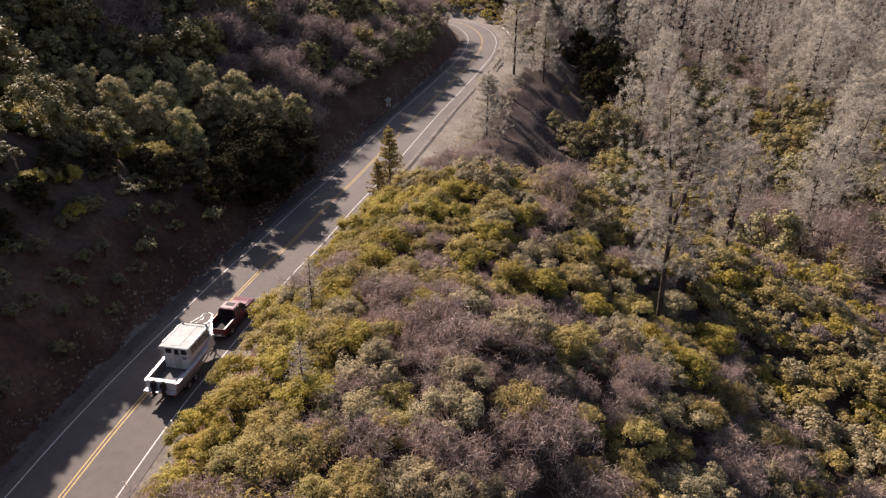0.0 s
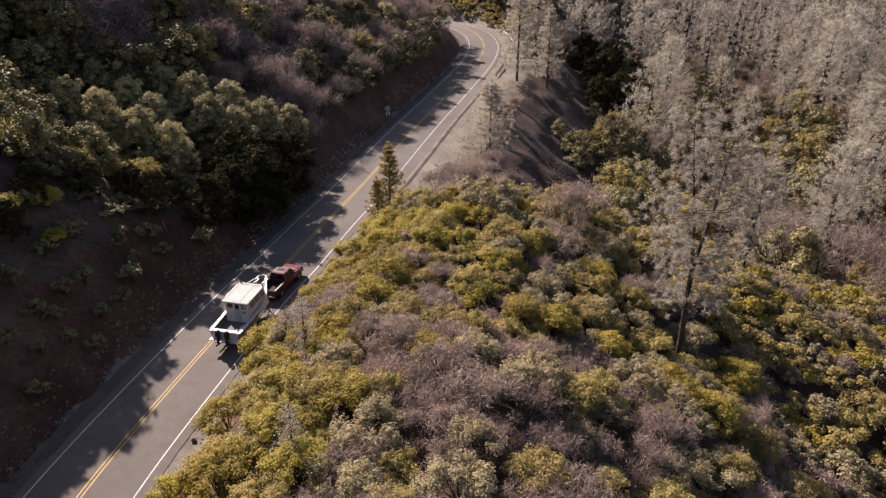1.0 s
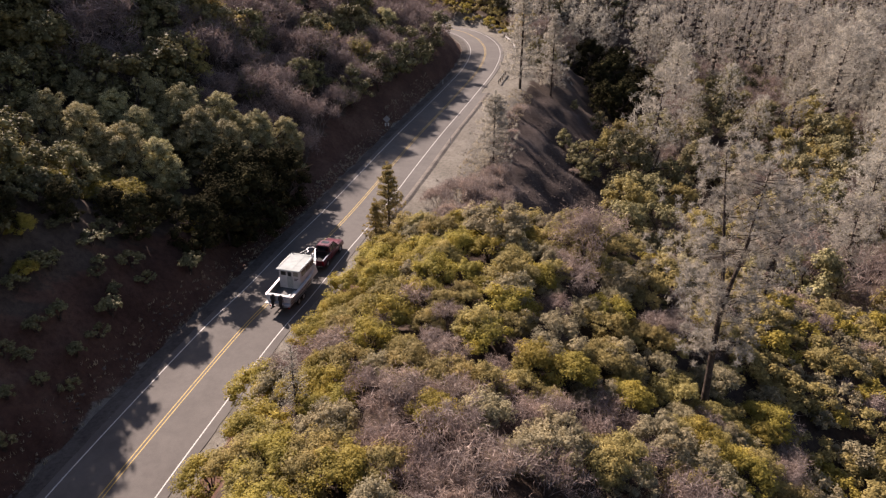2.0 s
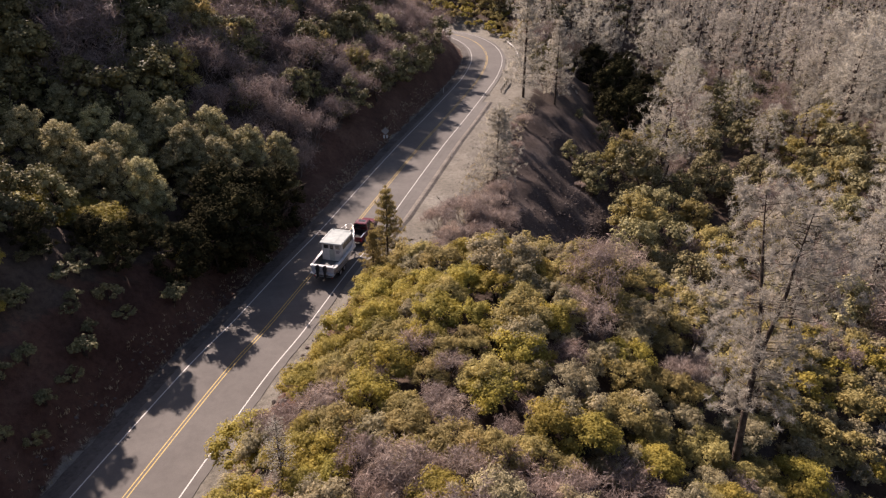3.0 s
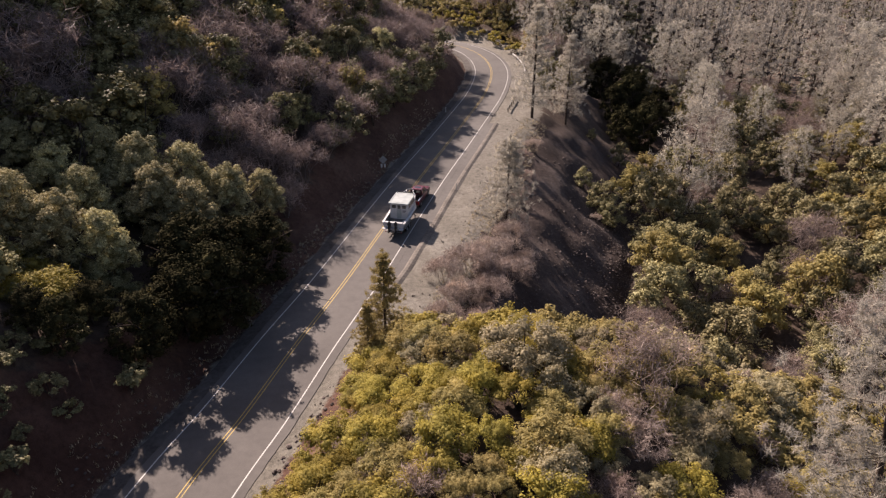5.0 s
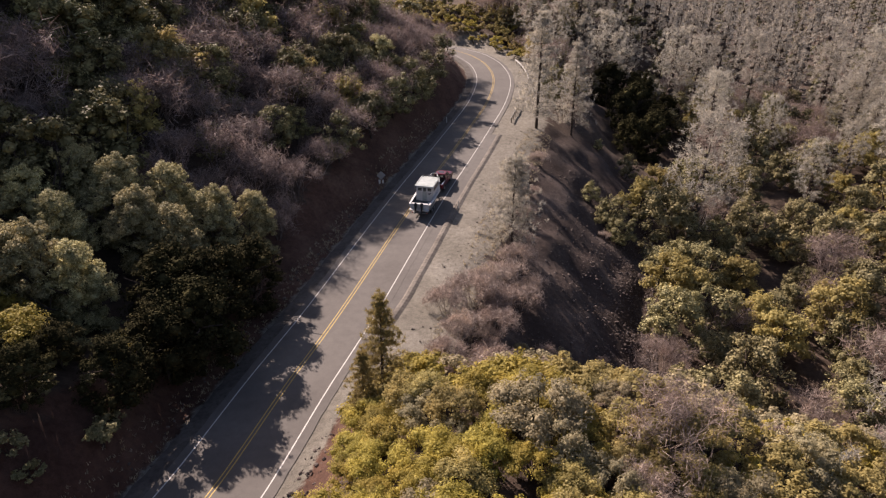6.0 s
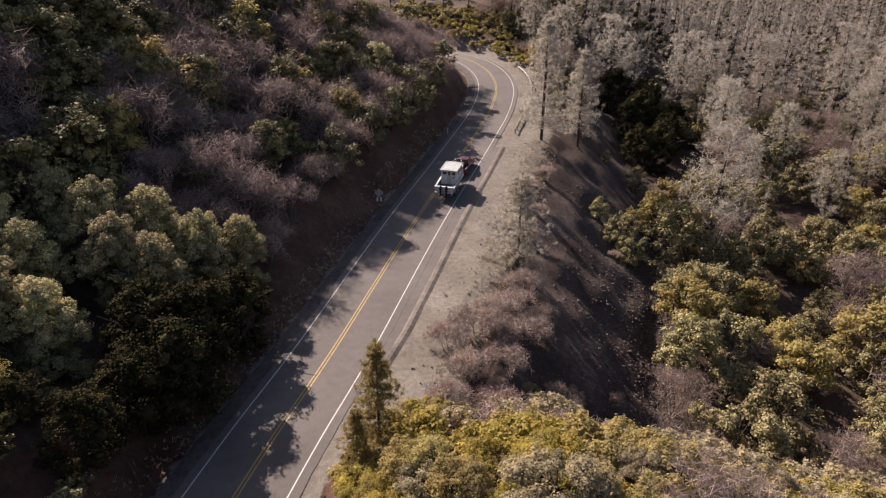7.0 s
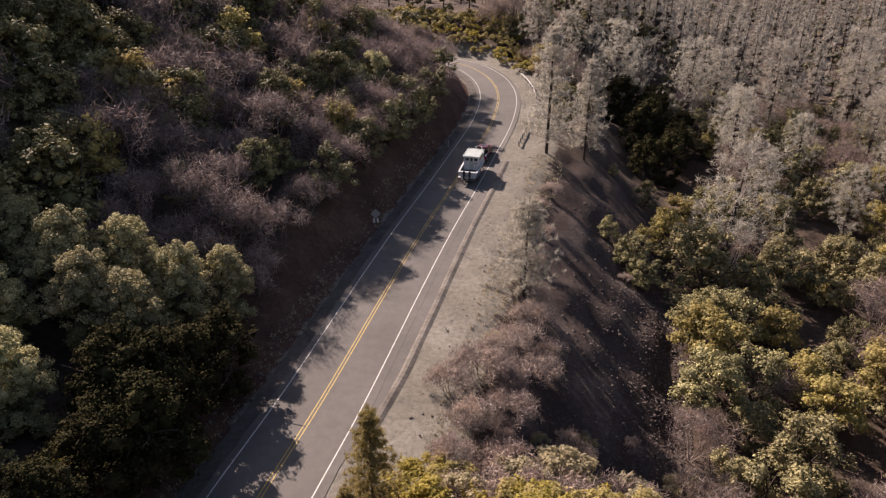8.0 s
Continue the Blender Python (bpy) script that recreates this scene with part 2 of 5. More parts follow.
def ground(x, y):
    x, y = np.asarray(x, float), np.asarray(y, float)
    s, z = road_frame(x, y)
    verge = 2.6 * smooth(70, 78, y) * smooth(122, 112, y)
    out = np.where(-s > 5.6, np.maximum(-s - verge, 5.6), -s)
    steep = np.interp(out, [4.6, 5.6, 6.6, 8.5, 11, 14.5, 22, 30, 40, 80, 160, 400, 2000], [-0.12, -0.35, -0.1, 2.2, 4.9, 8.4, 17.2, 20, 25, 44, 70, 96, 120])
    gentle = np.interp(out, [4.6, 5.6, 6.6, 8.5, 11, 16, 24, 37, 80, 160, 400, 2000], [-0.12, -0.35, -0.1, 2.2, 3.9, 6.0, 8.8, 14.6, 44, 74, 100, 120])
    left = gentle + (steep - gentle) * smooth(80, 56, y)
    gully = np.interp(-s, [4.6, 5.6, 7, 10, 15, 25, 40, 60, 100, 180, 400, 2000], [-0.12, -0.3, -0.1, 0.3, 1.4, 4.2, 11.5, 24, 46, 72, 96, 120])
    left = left + (gully - left) * smooth(72, 87, y) * smooth(112, 100, y)
    valley = np.interp(s, [4.6, 7.2, 10.5, 12.5, 16, 20, 26, 31, 38, 60, 120, 400, 900, 3000], [-0.05, -0.10, -0.15, -0.6, -2.0, -4.3, -8.8, -12.3, -13.4, -13, -14, -18, -20, 60])
    knoll = np.interp(s, [4.6, 5.4, 6.5, 8, 9.5, 11.5, 14, 21, 28, 36, 46, 60, 90, 400, 900, 3000], [-0.035, -0.02, 0.3, 1.3, 3.2, 5.5, 6.8, 8.0, 7.1, 4.0, -1.5, -7, -12, -18, -20, 60])
    knoll = knoll * np.where(knoll > 0, 1 + 0.22 * smooth(52, 30, y), 1)
    right = knoll + (valley - knoll) * smooth(64.5, 83.5, y - 0.08 * np.clip(s - 10, 0, 60))
    outer = np.interp(s, [4.6, 6.5, 11, 22, 45, 100, 400], [-0.12, 0.1, 3.0, 6, 7, 8, 40])
    right = right + (outer - right) * smooth(196, 222, y - 0.35 * np.maximum(x - 10, 0)) * smooth(90, 30, x)
    rough = smooth(7, 16, abs(s))
    bump = 0.55 * wobble(x, y, 9, 3) * rough + 0.9 * wobble(x, y, 30, 5) * smooth(12, 30, abs(s)) + 0.10 * wobble(x, y, 2.2, 9) * smooth(6, 9, abs(s))
    return z * np.where(s < 0, smooth(300, 60, -s), smooth(130, 40, s)) + np.where(s < 0, left, right) + bump


def mesh_of(name, verts, faces, mats, index=None, flat=True):
    me = bpy.data.meshes.new(name)
    me.from_pydata(verts, [], faces)
    for m in mats:
        me.materials.append(m)
    if index is not None:
        me.polygons.foreach_set("material_index", np.asarray(index, np.int32))
    me.polygons.foreach_set("use_smooth", np.full(len(me.polygons), not flat))
    me.update()
    return me


def spread(lo, hi, near_lo, near_hi, step):
    """Even steps in the near stretch, growing ones outside it."""
    mid = list(np.arange(near_lo, near_hi + step, step))
    for way, end in ((1, hi), (-1, lo)):
        d, at = step, mid[-1] if way > 0 else mid[0]
        while (end - at) * way > 0:
            d *= 1.16
            at += d * way
            mid = mid + [at] if way > 0 else [at] + mid
    return np.array(mid)


gx, gy = spread(-1800, 2600, -62, 62, 0.9), spread(-1500, 3200, 12, 222, 1.0)
GX, GY = np.meshgrid(gx, gy)
GS, GRZ = road_frame(GX, GY)
GZ = ground(GX, GY)
nx, ny = len(gx), len(gy)
ids = np.arange(nx * ny).reshape(ny, nx)
quads = np.stack([ids[:-1, :-1], ids[:-1, 1:], ids[1:, 1:], ids[1:, :-1]], -1).reshape(-1, 4)
rag = 0.7 * wobble(GX, GY, 6, 21) + 0.5 * wobble(GX, GY, 2.3, 23)
cut_w = smooth(-5.4, -6.6, GS + 0.5 * rag) * smooth(-15, -11, GS + 2.5 * rag) * (GY < 216)
cut_w = np.maximum(cut_w, smooth(5.2, 5.8, GS) * smooth(10.6, 9.0, GS + rag) * (GY < 78))
dust_w = smooth(-6.6, -5.4, GS + 0.5 * rag) * smooth(6.4, 5.4, GS)
dust_w = np.maximum(dust_w, smooth(5.2, 6, GS) * smooth(14.0, 11.4, GS + 1.2 * rag) * smooth(75, 79, GY))
scree_w = smooth(11.4, 14.0, GS + 1.2 * rag) * smooth(35, 29, GS + 2 * rag) * smooth(80, 88, GY) * smooth(158, 144, GY)
land_mesh = mesh_of("ground", np.stack([GX, GY, GZ], -1).reshape(-1, 3).tolist(), quads.tolist(), [LAND], flat=False)
for key, w in (("cut", cut_w), ("dust", dust_w), ("scree", scree_w)):
    land_mesh.attributes.new(key, "FLOAT", "POINT").data.foreach_set("value", w.ravel().astype(np.float32))
land = new("ground", land_mesh)
tagged(land, "brown hillside soil with a cut bank, dusty shoulder and scree", "ground", kind="structure")


# ---- carriageway ----
def strip(name, side_a, side_b, run_a, run_b, up_a, up_b, material, parent=None, step=1, wave=0.0, seed=1, thick=0.0):
    """A band that follows the road between two distances from its middle line."""
    r = np.random.RandomState(seed)
    runs = np.arange(run_a, run_b + 0.01, step)
    verts, faces = [], []
    for q in runs:
        ja, jb = (r.uniform(-wave, wave), r.uniform(-wave, wave)) if wave else (0, 0)
        for sd, up in ((side_a + ja, up_a), (side_b + jb, up_b)):
            x, y, z, _ = road_at(q, sd)
            verts.append((x, y, z + up))
    n = len(runs)
    faces = [(2 * i, 2 * i + 1, 2 * i + 3, 2 * i + 2) for i in range(n - 1)]
    if thick:
        verts += [(x, y, z - thick) for x, y, z in verts]
        m = 2 * n
        faces += [(2 * i, 2 * i + 2, m + 2 * i + 2, m + 2 * i) for i in range(n - 1)]
        faces += [(2 * i + 1, m + 2 * i + 1, m + 2 * i + 3, 2 * i + 3) for i in range(n - 1)]
    ob = new(name, mesh_of(name, verts, faces, [material]))
    ob.parent = parent
    return ob


def asphalt_material():
    m, n, l, b = node_material("asphalt", 0.88, 0.25)
    t1, t2, t3 = noise_node(n, l, 0.12, 4, 0.6), noise_node(n, l, 1.3, 7, 0.7), noise_node(n, l, 40, 3, 0.7)
    r = ramp_node(n, [(0.3, (0.088, 0.078, 0.070)), (0.5, (0.104, 0.093, 0.084)), (0.7, (0.122, 0.110, 0.099))])
    l.new(t1.outputs[0], r.inputs[0])
    r2 = ramp_node(n, [(0.3, (0.78, 0.78, 0.78)), (0.55, (1, 1, 1)), (0.75, (1.12, 1.11, 1.1))])
    l.new(t2.outputs[0], r2.inputs[0])
    c = mix_node(n, l, 0.7, r.outputs[0], r2.outputs[0], "MULTIPLY")
    r3 = ramp_node(n, [(0.35, (0.8, 0.8, 0.8)), (0.65, (1.15, 1.15, 1.15))])
    l.new(t3.outputs[0], r3.inputs[0])
    l.new(mix_node(n, l, 0.6, c, r3.outputs[0], "MULTIPLY"), b.inputs["Base Color"])
    bump_node(n, l, b, t3.outputs[0], 0.3, 0.01)
    return m


def worn_paint(name, colour, base):
    m, n, l, b = node_material(name, 0.7, 0.3)
    t = noise_node(n, l, 6, 8, 0.75)
    r = ramp_node(n, [(0.36, base), (0.46, colour), (0.8, tuple(min(1, c * 1.1) for c in colour))])
    l.new(t.outputs[0], r.inputs[0])
    l.new(r.outputs[0], b.inputs["Base Color"])
    return m


ASPHALT = asphalt_material()
OLD_ASPHALT = earthy("old_asphalt", (0.06, 0.052, 0.047), (0.082, 0.072, 0.064), (0.105, 0.094, 0.084), 0.4, 3.0, bump=0.3, dist=0.02)
DIKE = earthy("dusty_dike_asphalt", (0.095, 0.082, 0.072), (0.135, 0.118, 0.102), (0.17, 0.15, 0.13), 0.5, 3.0, bump=0.35, dist=0.02)
WHITE_LINE = worn_paint("white_line_paint", (0.46, 0.44, 0.41), (0.16, 0.15, 0.14))
YELLOW_LINE = worn_paint("yellow_line_paint", (0.39, 0.265, 0.07), (0.15, 0.12, 0.07))
END = len(LINE) - 3
road = strip("road", -4.3, 4.4, 0, END, 0, 0, ASPHALT, wave=0.05, thick=0.25)
tagged(road, "grey asphalt two-lane mountain road with painted lines", "road", kind="structure")
strip("edge_line", -3.65, -3.55, 0, END, 0.006, 0.006, WHITE_LINE, road)
strip("edge_line", 3.55, 3.65, 0, END, 0.006, 0.006, WHITE_LINE, road)
strip("centre_line", -0.19, -0.10, 0, END, 0.006, 0.006, YELLOW_LINE, road)
strip("centre_line", 0.10, 0.19, 0, END, 0.006, 0.006, YELLOW_LINE, road)


def shoulder_pad():
    """The paved pull-out that widens and narrows beside the right edge, with an asphalt dike along it."""
    a, b = run_of_y(84), run_of_y(146)
    runs = np.arange(a, b + 0.1, 1.0)
    wide = np.interp(runs, [a, a + 10, a + 22, b], [4.6, 5.3, 5.5, 5.4])
    verts, faces = [], []
    for q, w in zip(runs, wide):
        for sd, up in ((4.35, -0.012), (w, -0.03), (w + 0.22, 0.08), (w + 0.55, 0.10), (w + 1.05, -0.14)):
            x, y, z, _ = road_at(q, sd)
            verts.append((x, y, z + up))
    for i in range(len(runs) - 1):
        faces += [(5 * i + k, 5 * i + k + 1, 5 * i + k + 6, 5 * i + k + 5) for k in range(4)]
    idx = [0 if k == 0 else 1 for _ in range(len(runs) - 1) for k in range(4)]
    ob = new("paved_shoulder", mesh_of("paved_shoulder", verts, faces, [ASPHALT, DIKE], idx))
    return tagged(ob, "paved pull-out with a rolled asphalt dike along it", "road shoulder", kind="structure")


shoulder_pad()
gutter = strip("gutter", -5.7, -4.25, 0, END, -0.10, -0.02, OLD_ASPHALT, wave=0.12, seed=4)
tagged(gutter, "dusty old asphalt gutter below the cut bank", "gutter", kind="structure")


# ---- plants: meshes ----
def ico_lump():
    bm = bmesh.new()
    bmesh.ops.create_icosphere(bm, subdivisions=1, radius=1)
    v, f = np.array([q.co[:] for q in bm.verts]), np.array([[q.index for q in t.verts] for t in bm.faces])
    bm.free()
    return v, f


ICO = ico_lump()


def leaves(rng, centres, radii, count, size, flat=0.75, shell=0.6, up=0.55, long=1.6, core=0.56, rough=0.5):
    """Many small leaf blades round the lobes of a crown: centres, radii of lobes; blades thicken towards the shell."""
    centres, radii = np.array(centres, float), np.array(radii, float)
    w = radii**2
    lobe = rng.choice(len(radii), count, p=w / w.sum())
    d = rng.normal(size=(count, 3))
    d[:, 2] = np.abs(d[:, 2]) * 0.9 - 0.25 * rng.rand(count)
    d /= np.linalg.norm(d, axis=1)[:, None]
    far = shell + (1.15 - shell) * rng.rand(count) ** 0.75
    p = centres[lobe] + d * (radii[lobe] * far)[:, None] * [1, 1, flat]
    nrm = d + rng.normal(scale=rough, size=(count, 3)) + [0, 0, up]
    nrm /= np.linalg.norm(nrm, axis=1)[:, None]
    a = np.cross(nrm, rng.normal(size=(count, 3)))
    a /= np.linalg.norm(a, axis=1)[:, None] + 1e-9
    b = np.cross(nrm, a)
    sz = size * rng.uniform(0.6, 1.35, count)[:, None]
    v = np.stack([p - a * sz * long * 0.6 - b * sz * 0.55, p + a * sz * long * 0.6 - b * sz * 0.35, p + b * sz * 0.85], 1).reshape(-1, 3)
    f = np.arange(3 * count).reshape(-1, 3)
    if core:
        big = radii >= np.quantile(radii, 0.78)
        lump = ICO[0][None] * (core * radii[big, None, None]) * rng.uniform(0.8, 1.15, (big.sum(), 12, 1)) * [1, 1, flat] + centres[big, None]
        f = np.concatenate([f, (ICO[1][None] + 12 * np.arange(big.sum())[:, None, None] + 3 * count).reshape(-1, 3)])
        v = np.concatenate([v, lump.reshape(-1, 3)])
    return v, f


def tuft(rng, tips, count, size, reach, droop=0.0, loose=0.35):
    """Needle sprays: thin blades that stand out round points."""
    tips = np.array(tips, float)
    k = rng.randint(len(tips), size=count)
    d = rng.normal(size=(count, 3)) + [0, 0, 0.35 - droop]
    d /= np.linalg.norm(d, axis=1)[:, None]
    base = tips[k] + rng.normal(scale=reach * loose, size=(count, 3))
    side = np.cross(d, rng.normal(size=(count, 3)))
    side /= np.linalg.norm(side, axis=1)[:, None] + 1e-9
    ln = reach * rng.uniform(0.6, 1.3, count)[:, None]
    v = np.stack([base - side * size * 0.75, base + side * size * 0.75, base + d * ln], 1).reshape(-1, 3)
    return v, np.arange(3 * count).reshape(-1, 3)


def cone_core(rng, foot, top, wide, number, lean=0.0):
    """Stand-in for the shade inside a far conifer: ragged dark lumps up the trunk, narrowing to the top."""
    lumps = []
    for g in np.linspace(0.04, 0.9, number):
        v = ICO[0] * (wide * (1 - g) ** 0.8 + 0.12) * rng.uniform(0.45, 1.25, (12, 1)) * [1, 1, 0.8]
        lumps.append((v + [lean * g + 0.2 * rng.normal() * wide, 0.2 * rng.normal() * wide, foot + (top - foot) * g], ICO[1]))
    return joined(lumps)


def stem(a, b, ra, rb, sides=5):
    """A tapered limb between two points, as verts and faces."""
    a, b = Vector(a), Vector(b)
    q = (b - a).to_track_quat("Z", "Y").to_matrix()
    v = []
    for c, r in ((a, ra), (b, rb)):
        for k in range(sides):
            t = 6.2832 * k / sides
            v.append(tuple(c + q @ Vector((r * math.cos(t), r * math.sin(t), 0))))
    f = [(k, (k + 1) % sides, sides + (k + 1) % sides, sides + k) for k in range(sides)]
    return v, f


def joined(parts):
    verts, faces, n = [], [], 0
    for v, f in parts:
        v = np.asarray(v, float).reshape(-1, 3)
        verts.append(v)
        faces += [tuple(int(i) + n for i in q) for q in f]
        n += len(v)
    return np.concatenate(verts), faces


def branching(rng, start, way, length, radius, depth, out, tips, spread_deg=32, lift=0.15, split=(2, 3), shrink=0.68, sides=5):
    """Limbs that fork: fills out with limb pieces and tips with their ends."""
    p, d = Vector(start), Vector(way).normalized()
    for k in range(2):
        d2 = (d + Vector(rng.normal(scale=0.13, size=3)) + Vector((0, 0, lift * 0.3))).normalized()
        e = p + d2 * length / 2
        out.append(stem(p, e, radius * (1 - 0.2 * k), radius * (0.8 - 0.2 * k), sides))
        p, d = e, d2
    if depth == 0:
        tips.append(tuple(p))
        return
    if depth <= 1:
        tips.append(tuple(p))
    turn = rng.uniform(0, 6.28)
    number = rng.randint(split[0], split[1] + 1)
    for k in range(number):
        side = d.orthogonal().normalized()
        side.rotate(Matrix.Rotation(turn + 6.28 * k / number + rng.uniform(-0.4, 0.4), 3, d))
        ang = radians(spread_deg) * rng.uniform(0.7, 1.3)
        w = d * math.cos(ang) + side * math.sin(ang) + Vector((0, 0, lift))
        branching(rng, p, w, length * shrink * rng.uniform(0.8, 1.2), radius * 0.58, depth - 1, out, tips, spread_deg, lift, split, shrink, max(3, sides - 1))


def plant_meshes(name, wood, crown, wood_mat, crown_mat):
    w = mesh_of(name + "_wood", *[list(map(tuple, wood[0])), wood[1]], [wood_mat], flat=False) if wood else None
    c = mesh_of(name + "_crown", crown[0].tolist(), [tuple(int(i) for i in q) for q in crown[1]], [crown_mat], flat=False) if crown else None
    return w, c


def knobbly(rng, centres, radii, number):
    """Adds small leafy knobs, upright and of uneven size, on the upper side of every lobe."""
    c, r = list(centres), list(radii)
    for (x, y, z), q in zip(centres, radii):
        for _ in range(number):
            d = rng.normal(size=3) + [0, 0, 0.7]
            d *= q * rng.uniform(0.75, 1.15) / np.linalg.norm(d)
            c.append((x + d[0], y + d[1], z + d[2]))
            r.append(q * rng.uniform(0.28, 0.5))
    return c, r


def shrub_kind(seed, mat, height=2.2, wide=1.5, count=2600, size=0.10, lobes=16):
    """A dome of leafy lobes over forking stems."""
    rng = np.random.RandomState(seed)
    c, r, limbs = [], [], []
    for k in range(lobes):
        a, d = rng.uniform(0, 6.28), math.sqrt(rng.rand()) * wide * 0.85
        h = height * (0.80 - 0.45 * (d / wide) ** 2) * rng.uniform(0.72, 1.1)
        c.append((d * math.cos(a), d * math.sin(a), h))
        r.append(rng.uniform(0.26, 0.5) * wide * 0.62)
        fork = (0.25 * d * math.cos(a), 0.25 * d * math.sin(a), h * 0.35)
        if k % 3 == 0:
            limbs += [stem((0.05 * math.cos(a), 0.05 * math.sin(a), -0.4), fork, 0.05, 0.04, 4), stem(fork, c[-1], 0.04, 0.015, 4)]
    c, r = knobbly(rng, c, r, 3)
    crown = leaves(rng, c, r, count, size, 0.85, 0.5, 0.85, 1.6, 0.56, 0.42)
    return plant_meshes("shrub", joined(limbs), crown, BARK, mat)


def twig_kind(seed, mat, height=2.4, wide=1.8, count=900, depth=4, stems=7, thick=1.0, wood_mat=None):
    """A bare bush or small tree: many forking stems and a haze of fine twigs."""
    rng = np.random.RandomState(seed)
    limbs, tips = [], []
    for k in range(stems):
        a = 6.28 * k / stems + rng.uniform(-0.4, 0.4)
        way = (wide * 0.55 * math.cos(a), wide * 0.55 * math.sin(a), height * 0.8)
        branching(rng, (0.1 * math.cos(a), 0.1 * math.sin(a), -0.3), way, height * 0.36, 0.035 * height / 2.4, depth - 1, limbs, tips, 30, 0.1, (2, 3), 0.72, 3)
    crown = tuft(rng, tips, count, 0.022 * thick * (height / 2.4) ** 0.5, height * 0.16)
    return plant_meshes("bare_bush", joined(limbs), crown, wood_mat or TWIG, mat)


def oak_kind(seed, mat, height=8.0, wide=4.0, count=5200, size=0.2, lobes=34, low=0.22, lump=1.0, peak=0.74):
    """An evergreen oak: short forking trunk and a broad uneven crown of many lobes."""
    rng = np.random.RandomState(seed)
    limbs, tips, c, r = [], [], [], []
    branching(rng, (0, 0, -0.8), (0.05, 0.05, 1), height * 0.34, 0.028 * height, 2, limbs, tips, 42, 0.12, (3, 4), 0.85, 6)
    for k in range(lobes):
        a, u = rng.uniform(0, 6.28), rng.rand()
        h = height * (low + (1 - low) * u)
        reach = wide * math.sqrt(max(0.04, 1 - ((u - 0.30) / peak) ** 2)) * rng.uniform(0.3, 0.95)
        c.append((reach * math.cos(a), reach * math.sin(a), h * 0.93))
        r.append(wide * rng.uniform(0.13, 0.31) * lump)
    c, r = knobbly(rng, c, r, 4)
    crown = leaves(rng, c, r, count, size, 1.0, 0.45, 0.6, 1.5, 0.6, 0.5)
    return plant_meshes("oak", joined(limbs), crown, BARK, mat)


def grey_pine_kind(seed, height=15.0, wide=3.2, count=5200, size=0.05, fork=0.42, lean=0.0, first=0.28, whorls=26, reach=0.52, thick=0.0135, stems=(1, 2, 2), mat=None, loose=0.35, core=0.0):
    """A foothill pine: a bare lower trunk that forks, with thin airy grey sprays on long upswept limbs."""
    rng = np.random.RandomState(seed)
    limbs, tips = [], []
    trunk_r = thick * height
    p, d = Vector((0, 0, -0.8)), Vector((lean, 0.02, 1)).normalized()
    steps = 5
    for k in range(steps):
        e = p + (d + Vector(rng.normal(scale=0.025, size=3))) * (height * fork + 0.8) / steps
        limbs.append(stem(p, e, trunk_r * (1 - 0.08 * k), trunk_r * (0.92 - 0.08 * k), 8))
        p = e
    leaders = stems[rng.randint(len(stems))]
    turn = rng.uniform(0, 3.14)
    axes = []
    for j in range(leaders):
        a = turn + 6.28 * j / leaders
        wide_fork = 0.2 if leaders > 1 else 0.02
        q, w = p.copy(), Vector((wide_fork * math.cos(a) + lean, wide_fork * math.sin(a), 1)).normalized()
        top = height * (1 - fork) * (1.0 if j == 0 else rng.uniform(0.7, 0.92))
        rr = trunk_r * 0.6
        for k in range(6):
            w = (w + Vector(rng.normal(scale=0.05, size=3)) + Vector((0, 0, 0.08))).normalized()
            e = q + w * top / 6
            limbs.append(stem(q, e, rr * (1 - 0.15 * k), rr * (0.85 - 0.14 * k), 6))
            axes.append((q.copy(), e.copy(), 1 - (q.z / height)))
            q = e
        tips += [tuple(q)] * 3
    low = [(Vector((0, 0, height * first)), p.copy(), 0.75)]
    for k in range(whorls * 2):
        a0, a1, _ = low[0] if k % 5 == 0 else axes[rng.randint(len(axes))]
        o = a0.lerp(a1, rng.rand())
        u = o.z / height
        ln = wide * (0.35 + 0.75 * math.sin(math.pi * min(1, max(0.05, (u - first) / (1.02 - first)) ** 0.8))) * rng.uniform(0.5, 1.1)
        ang = rng.uniform(0, 6.28)
        mid = o + Vector((math.cos(ang) * ln * 0.55, math.sin(ang) * ln * 0.55, ln * rng.uniform(-0.05, 0.25)))
        end = mid + Vector((math.cos(ang + 0.3) * ln * 0.4, math.sin(ang + 0.3) * ln * 0.4, ln * rng.uniform(0.15, 0.4)))
        limbs += [stem(o, mid, 0.03, 0.02, 3), stem(mid, end, 0.02, 0.008, 3)]
        for f in (0.55, 0.75, 0.9, 1.0):
            tips.append(tuple(mid.lerp(end, f) + Vector(rng.normal(scale=0.18 * ln, size=3))))
        tips.append(tuple(o.lerp(mid, 0.8)))
    crown = tuft(rng, tips, count, size, reach, 0.0, loose)
    if core:
        # bark-coloured lumps added to darken the inside of the crown like shade
        limbs.append(cone_core(rng, height * (first + 0.08), height * 0.9, core, 11))
    return plant_meshes("grey_pine", joined(limbs), crown, BARK, mat or GREY_NEEDLE)


